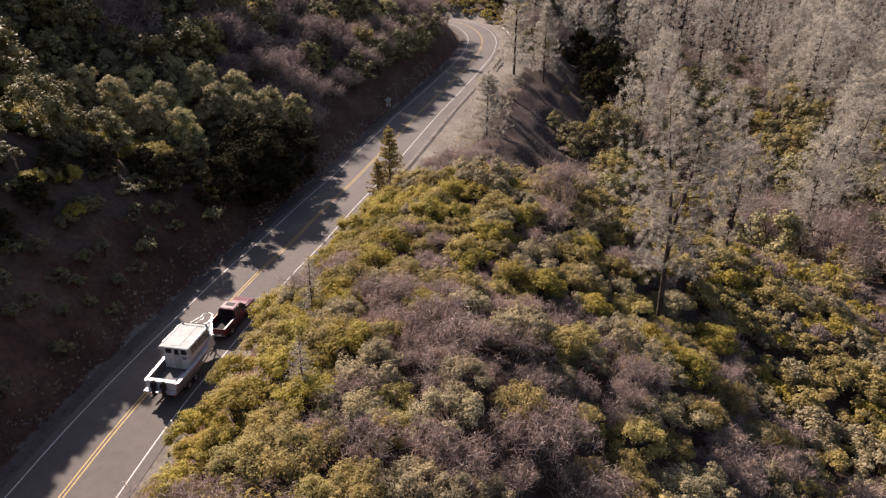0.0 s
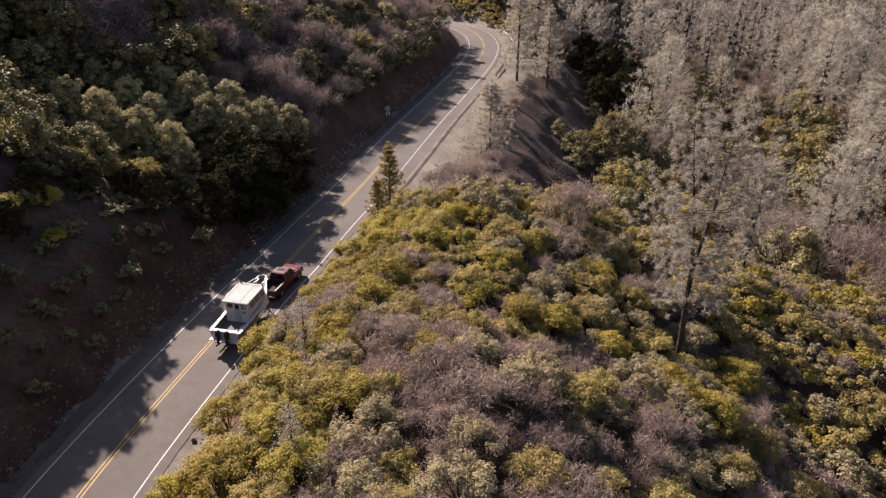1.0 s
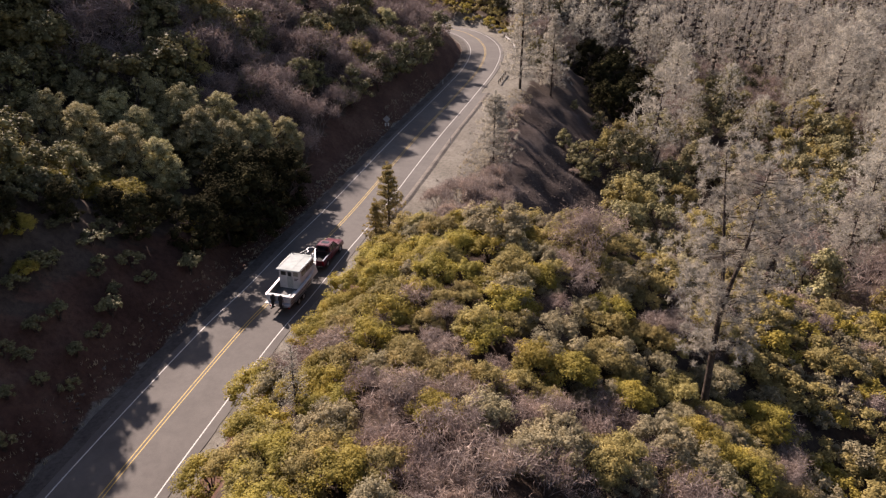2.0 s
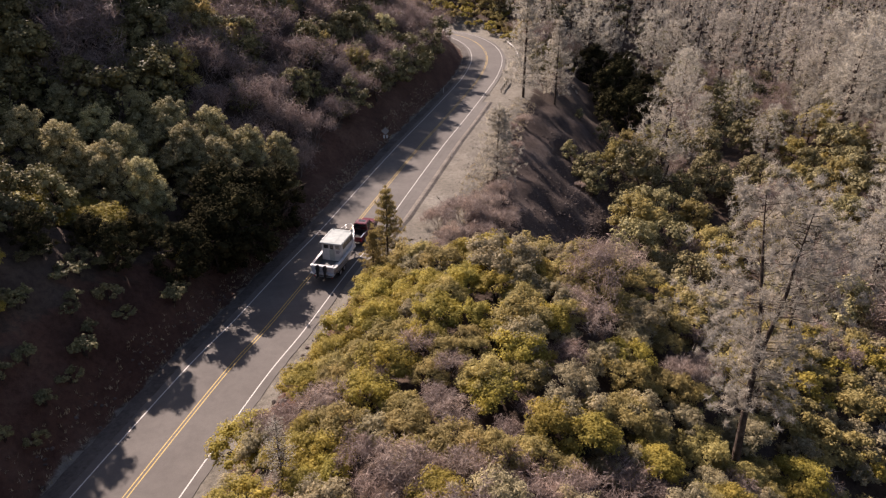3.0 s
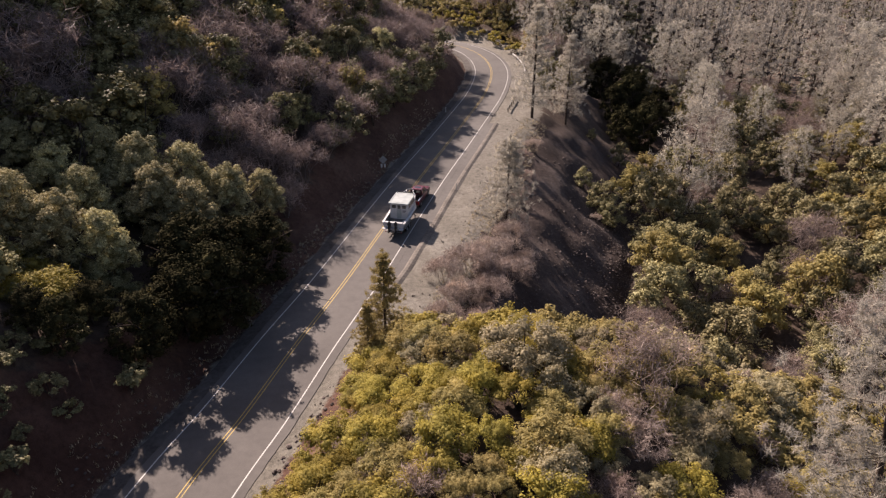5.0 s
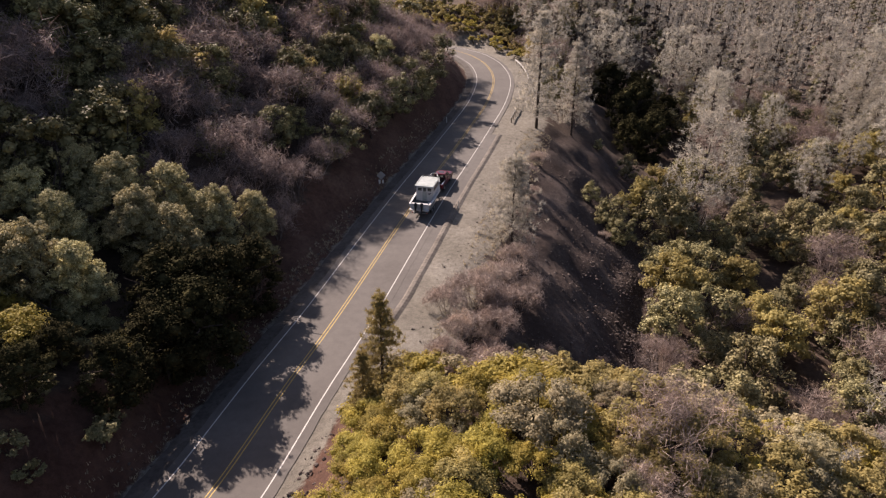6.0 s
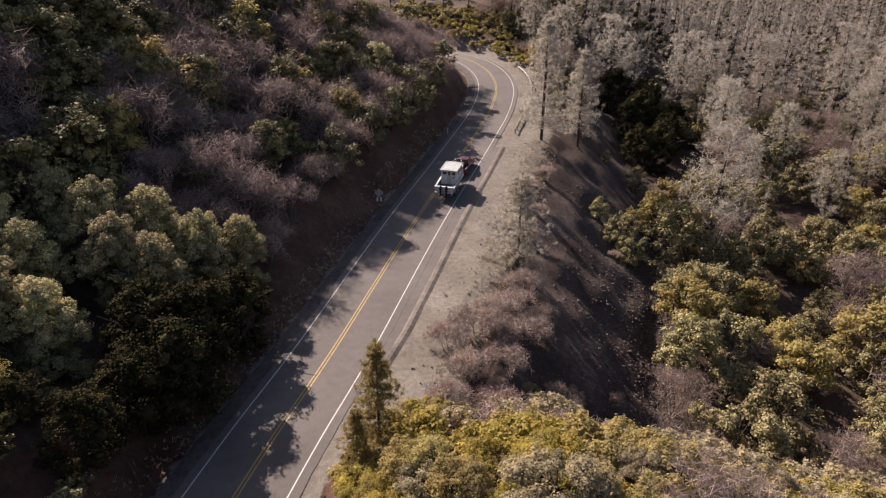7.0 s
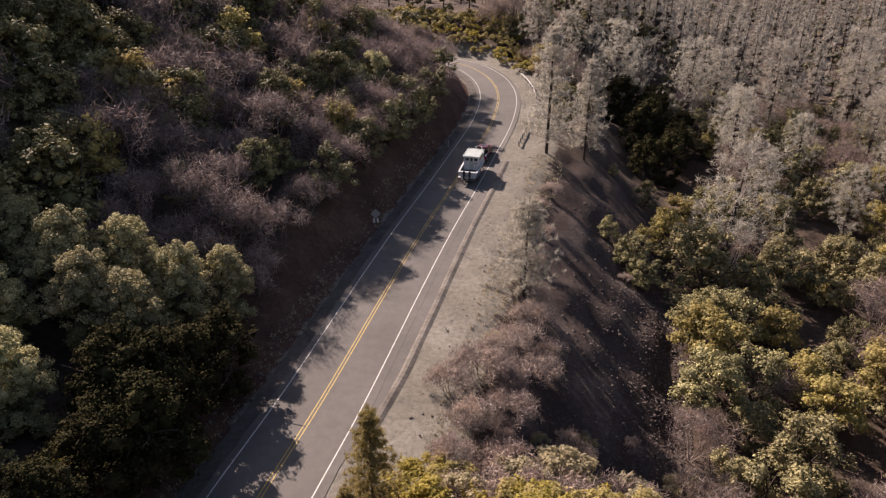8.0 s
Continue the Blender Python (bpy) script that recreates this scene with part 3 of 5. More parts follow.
def young_pine_kind(seed, height=11.0, wide=1.9, count=6500, mat=None, size=0.03, whorls=18, reach=0.3, first=0.08, loose=0.3, blunt=0.8):
    """A conical pine: whorls of upswept limbs with side twigs, each tipped with a spray of needles."""
    rng = np.random.RandomState(seed)
    limbs, tips = [stem((0, 0, -0.6), (0, 0.05, height * 0.55), 0.014 * height, 0.009 * height, 7), stem((0, 0.05, height * 0.55), (0.06, 0, height), 0.009 * height, 0.015, 6)], [(0, 0, height)] * 2
    for k in range(whorls):
        u = first + (0.98 - first) * (k + rng.uniform(-0.3, 0.3)) / whorls
        turn = rng.uniform(0, 6.28)
        for j in range(5):
            a = turn + 1.257 * j + rng.uniform(-0.35, 0.35)
            ln = wide * (1 - u) ** blunt * rng.uniform(0.5, 1.15) + 0.2
            o = Vector((0, 0, height * u))
            e = o + Vector((math.cos(a) * ln, math.sin(a) * ln, ln * rng.uniform(0.0, 0.4)))
            limbs.append(stem(o, e, 0.03, 0.008, 3))
            for f in (0.45, 0.7, 1.0):
                side = Vector((-math.sin(a), math.cos(a), 0.2)) * rng.uniform(-0.32, 0.32) * ln * f
                tips.append(tuple(o.lerp(e, f) + side))
                tips.append(tuple(o.lerp(e, f - 0.1) - side * 0.8))
    crown = tuft(rng, tips, count, size, reach, 0.0, loose)
    return plant_meshes("young_pine", joined(limbs), crown, BARK, mat or PINE_NEEDLE)


def plant(name, kind_meshes, x, y, label, category, group="", scale=1.0, turn=0.0, sink=0.0, z=None, wood_name="trunk", tall=1.0):
    """One plant on the ground: an empty at its base with its wood and crown as parts."""
    base = new(name)
    base.empty_display_size = 0.2
    zz = float(ground(x, y)) - sink if z is None else z
    base.matrix_world = pose(x, y, zz, 0, 0, turn) @ Matrix.Diagonal((scale, scale, scale * tall, 1))
    for part_name, me in ((wood_name, kind_meshes[0]), ("crown", kind_meshes[1])):
        if me:
            o = new(part_name, me)
            o.parent = base
    return tagged(base, label, category, group)


def thicket(name, specs, label):
    """The plants that lie too far off to be picked apart, joined into one mesh."""
    verts, faces, index, mats, n = [], [], [], [], 0
    for meshes, x, y, z, size, turn in specs:
        c, q = math.cos(radians(turn)) * size, math.sin(radians(turn)) * size
        for me in meshes:
            if not me:
                continue
            v = np.empty(len(me.vertices) * 3)
            me.vertices.foreach_get("co", v)
            v = v.reshape(-1, 3) @ np.array([[c, q, 0], [-q, c, 0], [0, 0, size]]) + [x, y, z]
            if me.materials[0] not in mats:
                mats.append(me.materials[0])
            verts.append(v)
            faces += [tuple(i + n for i in p.vertices) for p in me.polygons]
            index += [mats.index(me.materials[0])] * len(me.polygons)
            n += len(v)
    if verts:
        return tagged(new(name, mesh_of(name, np.concatenate(verts).tolist(), faces, mats, index)), label, "thicket", kind="stuff")


GOLD_SHRUBS = [shrub_kind(10 + k, GOLD, 2.5, 1.9, 5800, 0.053, 34) for k in range(4)]
OLIVE_SHRUBS = [shrub_kind(20 + k, OLIVE, 2.4, 1.8, 5200, 0.054, 30) for k in range(3)]
SAGE_SHRUBS = [shrub_kind(30 + k, SAGE, 2.6, 1.8, 5000, 0.052, 30) for k in range(3)]
LOW_BUSHES = [shrub_kind(35 + k, OAK, 1.3, 1.0, 700, 0.085, 14) for k in range(3)]
FAR_OLIVE = [shrub_kind(36 + k, OLIVE, 2.6, 2.0, 1150, 0.11, 16) for k in range(3)]
FAR_GOLD = [shrub_kind(38 + k, GOLD, 2.6, 2.0, 1150, 0.11, 16) for k in range(2)]
FAR_SAGE = [shrub_kind(34 + k, SAGE, 2.6, 2.0, 1150, 0.105, 16) for k in range(2)]
BARE_SHRUBS = [twig_kind(40 + k, BROWN, 2.6, 1.9, 1900, 4, 6) for k in range(3)]
FAR_BARE = [twig_kind(43 + k, BROWN, 2.8, 2.1, 700, 3, 5, 1.8) for k in range(2)]
RUST_SHRUBS = [twig_kind(45 + k, RUST, 2.6, 2.0, 2600, 4) for k in range(2)]
BARE_TREES = [twig_kind(50 + k, BROWN, 7.5, 5.0, 2200, 4, 5, 0.9) for k in range(2)]
HILL_BARE_TREES = [twig_kind(50 + k, DUSKY, 7.5, 5.0, 2200, 4, 5, 0.9, DARK_TWIG) for k in range(3)]
FAR_BARE_TREES = [twig_kind(55 + k, DUSKY, 7.5, 5.0, 900, 3, 4, 1.4, DARK_TWIG) for k in range(2)]
OAKS = [oak_kind(60 + k, OAK, 8.0, 3.6 + 0.3 * k, 3800, 0.16, 40) for k in range(4)]
OLIVE_OAKS = [oak_kind(70 + k, OLIVE, 7.0, 3.4, 3600, 0.155, 38) for k in range(3)]
HILL_OAKS = [oak_kind(160 + k, HILL_OAK, 8.4, 3.8, 3600, 0.165, 40) for k in range(3)]
SHADED_OAKS = [oak_kind(165 + k, SHADED_OAK, 12.0, 5.2, 7500, 0.175, 60, 0.1) for k in range(2)]
FAR_OAKS = [oak_kind(65 + k, OAK, 8.0, 3.8, 900, 0.27, 20) for k in range(2)] + [oak_kind(67, OLIVE, 7.5, 3.6, 900, 0.27, 20)]
GREY_PINES = [grey_pine_kind(80 + k, 22.0, 4.9 + 0.4 * (k % 3), 5600, 0.055, 0.42, 0.0, 0.2, 48, 0.75, stems=(1,), loose=0.24, core=0.8) for k in range(5)]
FAR_PINES = [grey_pine_kind(85 + k, 22.0, 4.9 + 0.4 * (k % 3), 2000, 0.11, 0.42, 0.0, 0.2, 26, 1.0, stems=(1,), loose=0.24, core=1.1) for k in range(3)]
LIVE_OAKS = [oak_kind(75 + k, LIVE_OAK, 8.0, 3.8, 5600, 0.13, 46, 0.2, 0.95) for k in range(3)]
SUNLIT_OAKS = [oak_kind(88, SUNLIT_OAK, 8.0, 3.4, 5600, 0.13, 46, 0.2, 0.95)]
BIG_OAKS = [oak_kind(78 + k, SUNLIT_OAK, 12.0, 4.3, 26000, 0.115, 120, 0.1, 0.85, 0.71) for k in range(2)]
YOUNG_PINES = [young_pine_kind(90 + k, 11.0, 3.0, 24000, None, 0.026, 22, 0.27, 0.05, 0.22, 0.85) for k in range(2)]
FLUFFY_PINE = young_pine_kind(95, 10.4, 4.0, 14000, GREY_NEEDLE, 0.032, 18, 0.42, 0.08, 0.2, 0.6)
BIG_PINE = grey_pine_kind(101, 20.5, 4.3, 34000, 0.021, 0.46, 0.03, 0.30, 76, 0.38, 0.0145, (2,), None, 0.2)
ROAD_PINES = [young_pine_kind(97 + k, 17.0, 4.9, 8500, GREY_NEEDLE, 0.05, 22, 0.58, 0.12, 0.2, 0.7) for k in range(2)]
SAPLING = young_pine_kind(111, 5.0, 1.15, 1500, GREY_NEEDLE, 0.016, 11, 0.24)


# ---- plants: places ----
def scatter(seed, x0, x1, y0, y1, gap, keep):
    """Jittered places on a grid of the given gap; keep takes x, y, side of the road and a smooth patch value, all as arrays."""
    rng = np.random.RandomState(seed)
    px, py = np.meshgrid(np.arange(x0, x1, gap), np.arange(y0, y1, gap))
    px = (px + gap * 0.5 * (np.arange(px.shape[0]) % 2)[:, None] + rng.uniform(-0.4, 0.4, px.shape) * gap).ravel()
    py = (py + rng.uniform(-0.4, 0.4, py.shape) * gap).ravel()
    sd, _ = road_frame(px, py)
    patch = wobble(px, py, 14, seed + 1)
    dice = rng.rand(px.size)
    ok = keep(px, py, sd, patch, dice)
    zz = ground(px, py)
    return [(x, y, z, q, p, rng.uniform(0, 360), rng.uniform(0, 1), rng.randint(1000)) for x, y, z, q, p in zip(px[ok], py[ok], zz[ok], sd[ok], patch[ok])]


def in_view(x, y, edge=10):
    return (x < 0.70 * y + edge) & (x > -0.70 * y - edge)


# the shrub-covered knoll beside the road
shrub_rows = scatter(301, -26, 60, 20, 90, 2.3, lambda x, y, s, p, d: (s > np.where((y > 31) & (y < 43), 12.2, np.where(y < 70, 9.9, 8.4))) & in_view(x, y) & (y < 80 + 0.35 * np.clip(s - 8, 0, 24)) & (s < 66))
shrub_rows.sort(key=lambda r: math.hypot(0.8 * (r[0] + 4), r[1] - 45))
rest = []
for n, (x, y, z, sd, patch, turn, u, k) in enumerate(shrub_rows):
    pick = u + 0.25 * patch
    size = 0.72 + 0.5 * ((k * 37) % 100) / 100
    if y > 75 and sd > 13:
        kind, label = (BARE_SHRUBS, "bare grey-brown bush on the slope") if k % 5 > 1 else (SAGE_SHRUBS, "pale grey-green bush beside the ravine")
        size *= 1.25
    elif -5 < x < 6 and 26 < y < 42 and k % 10 < 4:
        kind = BARE_SHRUBS
    elif sd < 14 + 5 * patch or (y > 54 and sd < 25 + 4 * patch):
        kind = GOLD_SHRUBS if pick < 0.76 else OLIVE_SHRUBS if k % 3 else (SAGE_SHRUBS if k % 2 else BARE_SHRUBS)
    elif y < 38 and sd > 22:
        kind = BARE_SHRUBS if pick < 0.27 else SAGE_SHRUBS if pick < 0.6 else OLIVE_SHRUBS
    elif sd < 31 and y < 56:
        kind = BARE_SHRUBS if pick < 0.2 else OLIVE_SHRUBS if pick < 0.58 else GOLD_SHRUBS if pick < 0.85 else SAGE_SHRUBS
    else:
        kind = OLIVE_SHRUBS if pick < 0.58 else GOLD_SHRUBS if pick < 0.68 else SAGE_SHRUBS if pick < 0.86 else BARE_SHRUBS
    if not (y > 75 and sd > 13):
        label = {id(GOLD_SHRUBS): "golden-green rounded shrub on the knoll", id(OLIVE_SHRUBS): "olive-green chaparral shrub on the knoll", id(SAGE_SHRUBS): "grey-green chaparral shrub on the knoll", id(BARE_SHRUBS): "bare brown twiggy shrub among green ones"}[id(kind)]
    size *= 0.8 if sd < 9 else 1
    if n < 280:
        plant("shrub", kind[k % len(kind)], x, y, label, "shrub", "shrubs on the knoll", size, turn, 0.15, z, "stem")
    else:
        far_kind = {id(GOLD_SHRUBS): FAR_GOLD, id(OLIVE_SHRUBS): FAR_OLIVE, id(SAGE_SHRUBS): FAR_SAGE, id(BARE_SHRUBS): FAR_BARE}[id(kind)]
        rest.append((far_kind[k % len(far_kind)], x, y, z - 0.15, size, turn))
thicket("chaparral", rest, "olive and golden chaparral on the far side of the knoll")

# the left hillside
rest = []
for n, (x, y, z, sd, patch, turn, u, k) in enumerate(scatter(311, -62, -18, 25, 84, 2.3, lambda x, y, s, p, d: (s < -7.8) & in_view(x, y) & (d < 0.85))):
    gold = u > 0.93 and sd < -15
    kind = GOLD_SHRUBS if gold else LOW_BUSHES
    size = (0.6 if gold else 0.8) + 0.6 * ((k * 37) % 100) / 100 + (0.5 if sd < -18 else 0)
    plant("bush", kind[k % len(kind)], x, y, "small golden shrub on the brown slope" if gold else "low dark olive bush on the brown slope", "bush", "bushes on the cut slope", size, turn, 0.1, z, "stem")
hill = scatter(313, -120, 12, 60, 230, 4.9, lambda x, y, s, p, d: (s < -15) & in_view(x, y) & ((y > 97) | (x < -60 + 0.1 * y)))
hill.sort(key=lambda r: r[1] - 0.5 * r[0])
rest = []
for n, (x, y, z, sd, patch, turn, u, k) in enumerate(hill):
    size = 0.8 + 0.6 * ((k * 37) % 100) / 100
    if sd > -26:
        size *= 0.78
    if u + 0.4 * patch < 0.5 - 0.35 * smooth(-38, -55, x) or (sd > -28 and 98 < y < 122 and k % 3):
        name, kind, label = "bare_tree", HILL_BARE_TREES, "leafless grey-brown tree on the hillside"
    else:
        name, kind, label = "oak", (HILL_OAKS, OAKS, HILL_OAKS, HILL_OAKS, OLIVE_OAKS)[k % 5], "evergreen oak with a rounded dark crown"
    if n < 260:
        plant(name, kind[k % len(kind)], x, y, label, "tree", "hillside trees", size, turn, 0.3, z)
    else:
        far_kind = FAR_BARE_TREES if kind is HILL_BARE_TREES else FAR_OAKS
        rest.append((far_kind[k % len(far_kind)], x, y, z - 0.3, size, turn))
thicket("hillside_trees", rest, "dark mixed trees high on the shaded hillside")
# front row of oaks, their sunlit look painted with the paler leaves
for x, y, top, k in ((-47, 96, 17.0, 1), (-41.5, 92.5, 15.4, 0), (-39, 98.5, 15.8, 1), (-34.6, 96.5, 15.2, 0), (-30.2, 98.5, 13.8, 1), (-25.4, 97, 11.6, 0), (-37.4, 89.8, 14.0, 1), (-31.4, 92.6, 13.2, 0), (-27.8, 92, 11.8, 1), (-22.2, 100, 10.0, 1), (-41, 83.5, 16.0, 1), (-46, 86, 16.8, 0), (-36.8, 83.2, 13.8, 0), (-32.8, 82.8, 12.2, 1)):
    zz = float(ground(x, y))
    plant("oak", BIG_OAKS[k], x, y, "broad live oak, sunlight put into its pale leaf colour", "tree", "hillside trees", max(0.45, (top - zz) / 12.6), 77 * k + x, 0.3, zz)
# crest scrub oaks, kept dark by leaf colour instead of by shade
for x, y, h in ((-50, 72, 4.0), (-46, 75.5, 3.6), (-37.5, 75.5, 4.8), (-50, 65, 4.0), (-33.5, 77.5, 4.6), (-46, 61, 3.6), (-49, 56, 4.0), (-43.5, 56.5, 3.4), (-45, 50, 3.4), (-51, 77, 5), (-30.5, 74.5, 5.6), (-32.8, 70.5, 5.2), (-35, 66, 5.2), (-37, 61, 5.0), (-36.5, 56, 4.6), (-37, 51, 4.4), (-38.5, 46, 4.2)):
    plant("oak", SHADED_OAKS[int(h * 10) % 2], x, y, "scrub oak at the crest, shade put into its leaf colour", "shrub oak", "scrub oaks on the crest", h / 15.0, 90 * h + x, 0.2)
# row of oaks added, mostly out of view, to cast shade across the road
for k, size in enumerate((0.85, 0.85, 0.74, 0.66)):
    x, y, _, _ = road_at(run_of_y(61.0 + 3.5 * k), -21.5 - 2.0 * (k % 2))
    plant("oak", HILL_OAKS[k % 3], x, y, "dark evergreen oak added on the crest to shade the road", "tree", "crest oaks", size, 70 * k, 0.3)
# oaks added to throw shade on the road; near-black leaves hide their lit tops
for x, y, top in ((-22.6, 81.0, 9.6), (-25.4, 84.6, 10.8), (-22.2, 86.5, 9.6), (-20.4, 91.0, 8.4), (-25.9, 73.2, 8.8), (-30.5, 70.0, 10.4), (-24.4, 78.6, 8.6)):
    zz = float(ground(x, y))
    plant("oak", SHADED_OAKS[int(y) % 2], x, y, "dense oak with shade-coloured leaves, added to shade the road", "tree", "hollow oaks", (top - zz) / 12.0, 40 * x, 0.3)
for y, side, size, bare in ((101, -12, 0.7, 1), (108, -12.5, 0.75, 1), (114, -12, 0.7, 1), (119, -11.5, 0.85, 0), (124, -12.5, 0.8, 1), (129.5, -11, 0.95, 0), (134, -13, 0.9, 1), (139.5, -11, 0.95, 0), (145, -13, 0.8, 1), (149.5, -10.5, 0.95, 0), (155, -12.5, 0.8, 1), (160, -10.5, 0.9, 0), (167, -11, 0.75, 1), (174, -11, 0.85, 0), (182, -12, 0.75, 1), (189, -11, 0.8, 1)):
    x, yy, zz, _ = road_at(run_of_y(y), side)
    kind = HILL_BARE_TREES if bare else OAKS
    plant("bare_tree" if bare else "oak", kind[int(y) % 3], x, yy, "leafless tree at the top of the cut bank" if bare else "tall evergreen oak at the top of the cut bank", "tree", "trees along the bank", size, 50 * y, 0.3)
# single oaks made to look sunlit by a paler leaf colour
for x, y, top, kind in ((-44.4, 108.4, 18.6, LIVE_OAKS[0]), (-39.9, 112.8, 19.6, LIVE_OAKS[1]), (-40.9, 123, 23.6, SUNLIT_OAKS[0]), (-36.5, 121, 22.6, LIVE_OAKS[2]), (-49.9, 116, 22.4, LIVE_OAKS[0]), (-19.7, 147.5, 19.2, SUNLIT_OAKS[0]), (-22.5, 142.5, 18.6, LIVE_OAKS[1]), (-16.5, 151, 17.6, LIVE_OAKS[2]), (-12.6, 155, 17.8, SUNLIT_OAKS[0])):
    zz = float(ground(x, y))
    plant("oak", kind, x, y, "oak with a pale sunlit leaf colour standing out of the dark hillside", "tree", "hillside trees", max(0.5, (top - zz) / 8.3), 31 * x, 0.3, zz)
for x, y, size in ((-42, 70.5, 1.25), (-38.8, 71.5, 1.1), (-40.5, 67.5, 1.2), (-44.5, 69, 1.3), (-36.5, 73.5, 1.0), (-46.8, 66.5, 1.2), (-43, 65, 1.1), (-48.5, 69, 1.2), (-45, 72.5, 1.2), (-41, 74.5, 1.0)):
    plant("shrub", GOLD_SHRUBS[int(size * 100) % 4], x, y, "golden shrub on the sunlit crest of the slope", "shrub", "golden shrubs on the crest", size, 60 * x, 0.15, None, "stem")
for x, y, k, size in ((-27.4, 78.0, 0, 1.35), (-34.5, 58, 1, 0.6)):
    plant("shrub", GOLD_SHRUBS[k], x, y, "bright golden shrub on the shaded slope", "shrub", "", size, 40, 0.1, None, "stem")

# the ravine and the far side of the valley
ravine = scatter(321, 8, 120, 78, 235, 5.9, lambda x, y, s, p, d: (s > np.where(y < 152, 32, 13)) & (y > 84 - 0.1 * s) & in_view(x, y) & (y < 235 - 0.4 * x))
LANDMARKS = ((30, 113.5, LIVE_OAKS[0], -2.0), (33.4, 124.5, LIVE_OAKS[2], 1.2), (34.0, 113.4, LIVE_OAKS[1], -2.6), (41, 117.5, OAKS[2], -5.0), (50.5, 124, OLIVE_OAKS[0], -7.5), (42.5, 106, LIVE_OAKS[0], -5.0),
             (22.1, 130.4, LIVE_OAKS[0], -0.2), (24.9, 127.0, LIVE_OAKS[1], -1.2), (31.5, 134.6, OLIVE_OAKS[0], -1.2), (22.2, 125.4, LIVE_OAKS[2], -4.2), (25.6, 123.4, OAKS[1], -3.2), (38.9, 112.3, OLIVE_OAKS[2], -4.2), (40.8, 125.2, LIVE_OAKS[1], -4.2), (49.7, 130.5, OAKS[3], -5.2), (50.8, 122.2, LIVE_OAKS[0], -5.2), (47.6, 111.3, LIVE_OAKS[1], -5.2), (38.3, 104.7, OLIVE_OAKS[0], -5.2), (60.5, 136.2, LIVE_OAKS[2], -6.2), (52.8, 143.7, OAKS[1], -6.2), (38.8, 98.6, OLIVE_OAKS[2], -4.2), (32.2, 91.7, LIVE_OAKS[1], -3.2), (38.5, 136.0, OAKS[3], -3.2), (32.2, 147.3, LIVE_OAKS[0], -1.2), (27.9, 152.7, LIVE_OAKS[1], -0.2), 
             (37, 163, SHADED_OAKS[0], 2.0), (42, 167, SHADED_OAKS[1], 1.6), (37, 173, SHADED_OAKS[1], 4.0), (46, 175, SHADED_OAKS[0], 1.2), (42, 182, SHADED_OAKS[1], 4.6), (50, 184, SHADED_OAKS[0], 1.5), (38.5, 190, SHADED_OAKS[1], 7.6), (46, 192, SHADED_OAKS[0], 5.0),
             (37.6, 127, GREY_PINES[1], 13.4), (56, 172, GREY_PINES[3], 9.5), (75, 152, GREY_PINES[0], 4.5), (62, 140, GREY_PINES[2], 4.0), (52, 150, GREY_PINES[4], 4.0), (66, 165, GREY_PINES[1], 6.0), (33, 70.5, GREY_PINES[2], 12.2), (55, 91, GREY_PINES[3], 8.4), (62, 97, GREY_PINES[0], 11.4))
ravine = [r for r in ravine if min(math.hypot(r[0] - q[0], r[1] - q[1]) for q in LANDMARKS) > 4.6 and not (26 < r[0] < 52 and 146 < r[1] < 194)]
ravine.sort(key=lambda r: math.hypot(r[0] - 20, r[1] - 90))
rest = []
for n, (x, y, z, sd, patch, turn, u, k) in enumerate(ravine):
    grey = smooth(58, 105, sd) * 0.75 + 0.04 + 0.12 * patch + 0.4 * smooth(140, 152, y) * smooth(60, 30, sd)
    size = 0.75 + 0.55 * ((k * 37) % 100) / 100
    if u < grey:
        name, kind, label = "grey_pine", GREY_PINES, "airy grey foothill pine with a forked trunk"
        size *= 0.9
        if k % 7 > 4:
            continue
    elif u > 0.82:
        name, kind, label = "bare_tree", BARE_TREES, "leafless brown tree in the ravine"
    else:
        name, kind, label = "oak", (LIVE_OAKS, OAKS, LIVE_OAKS, OLIVE_OAKS)[k % 4], "olive-green evergreen oak in the ravine"
    if n < 240:
        plant(name, kind[k % len(kind)], x, y, label, "tree", "ravine trees", size, turn, 0.3, z)
    else:
        far_kind = FAR_BARE_TREES if kind is BARE_TREES else FAR_PINES if kind is GREY_PINES else FAR_OAKS
        rest.append((far_kind[k % len(far_kind)], x, y, z - 0.3, size, turn))
thicket("valley_trees", rest, "grey pines and oaks across the valley floor")

for x, y, size in ((-14.1, 50.6, 1.5), (-11.6, 56.6, 1.0), (-15.6, 42.0, 1.1)):
    plant("shrub", GOLD_SHRUBS[int(y) % 4], x, y, "round golden shrub overhanging the road edge", "shrub", "shrubs on the knoll", size, 35 * y, 0.1, None, "stem")

# golden shrubs above the outer side of the bend, and dry bushes on the scree
for x, y, z, sd, patch, turn, u, k in scatter(331, -30, 40, 190, 245, 3.0, lambda x, y, s, p, d: (s > 7.5) & (s < 27) & (y > 196)):
    kind = FAR_GOLD if u < 0.6 else FAR_OLIVE
    plant("bush", kind[k % 2], x, y, "golden bush above the bend", "bush", "bushes above the bend", 0.7 + 0.6 * u, turn, 0.15, z, "stem")
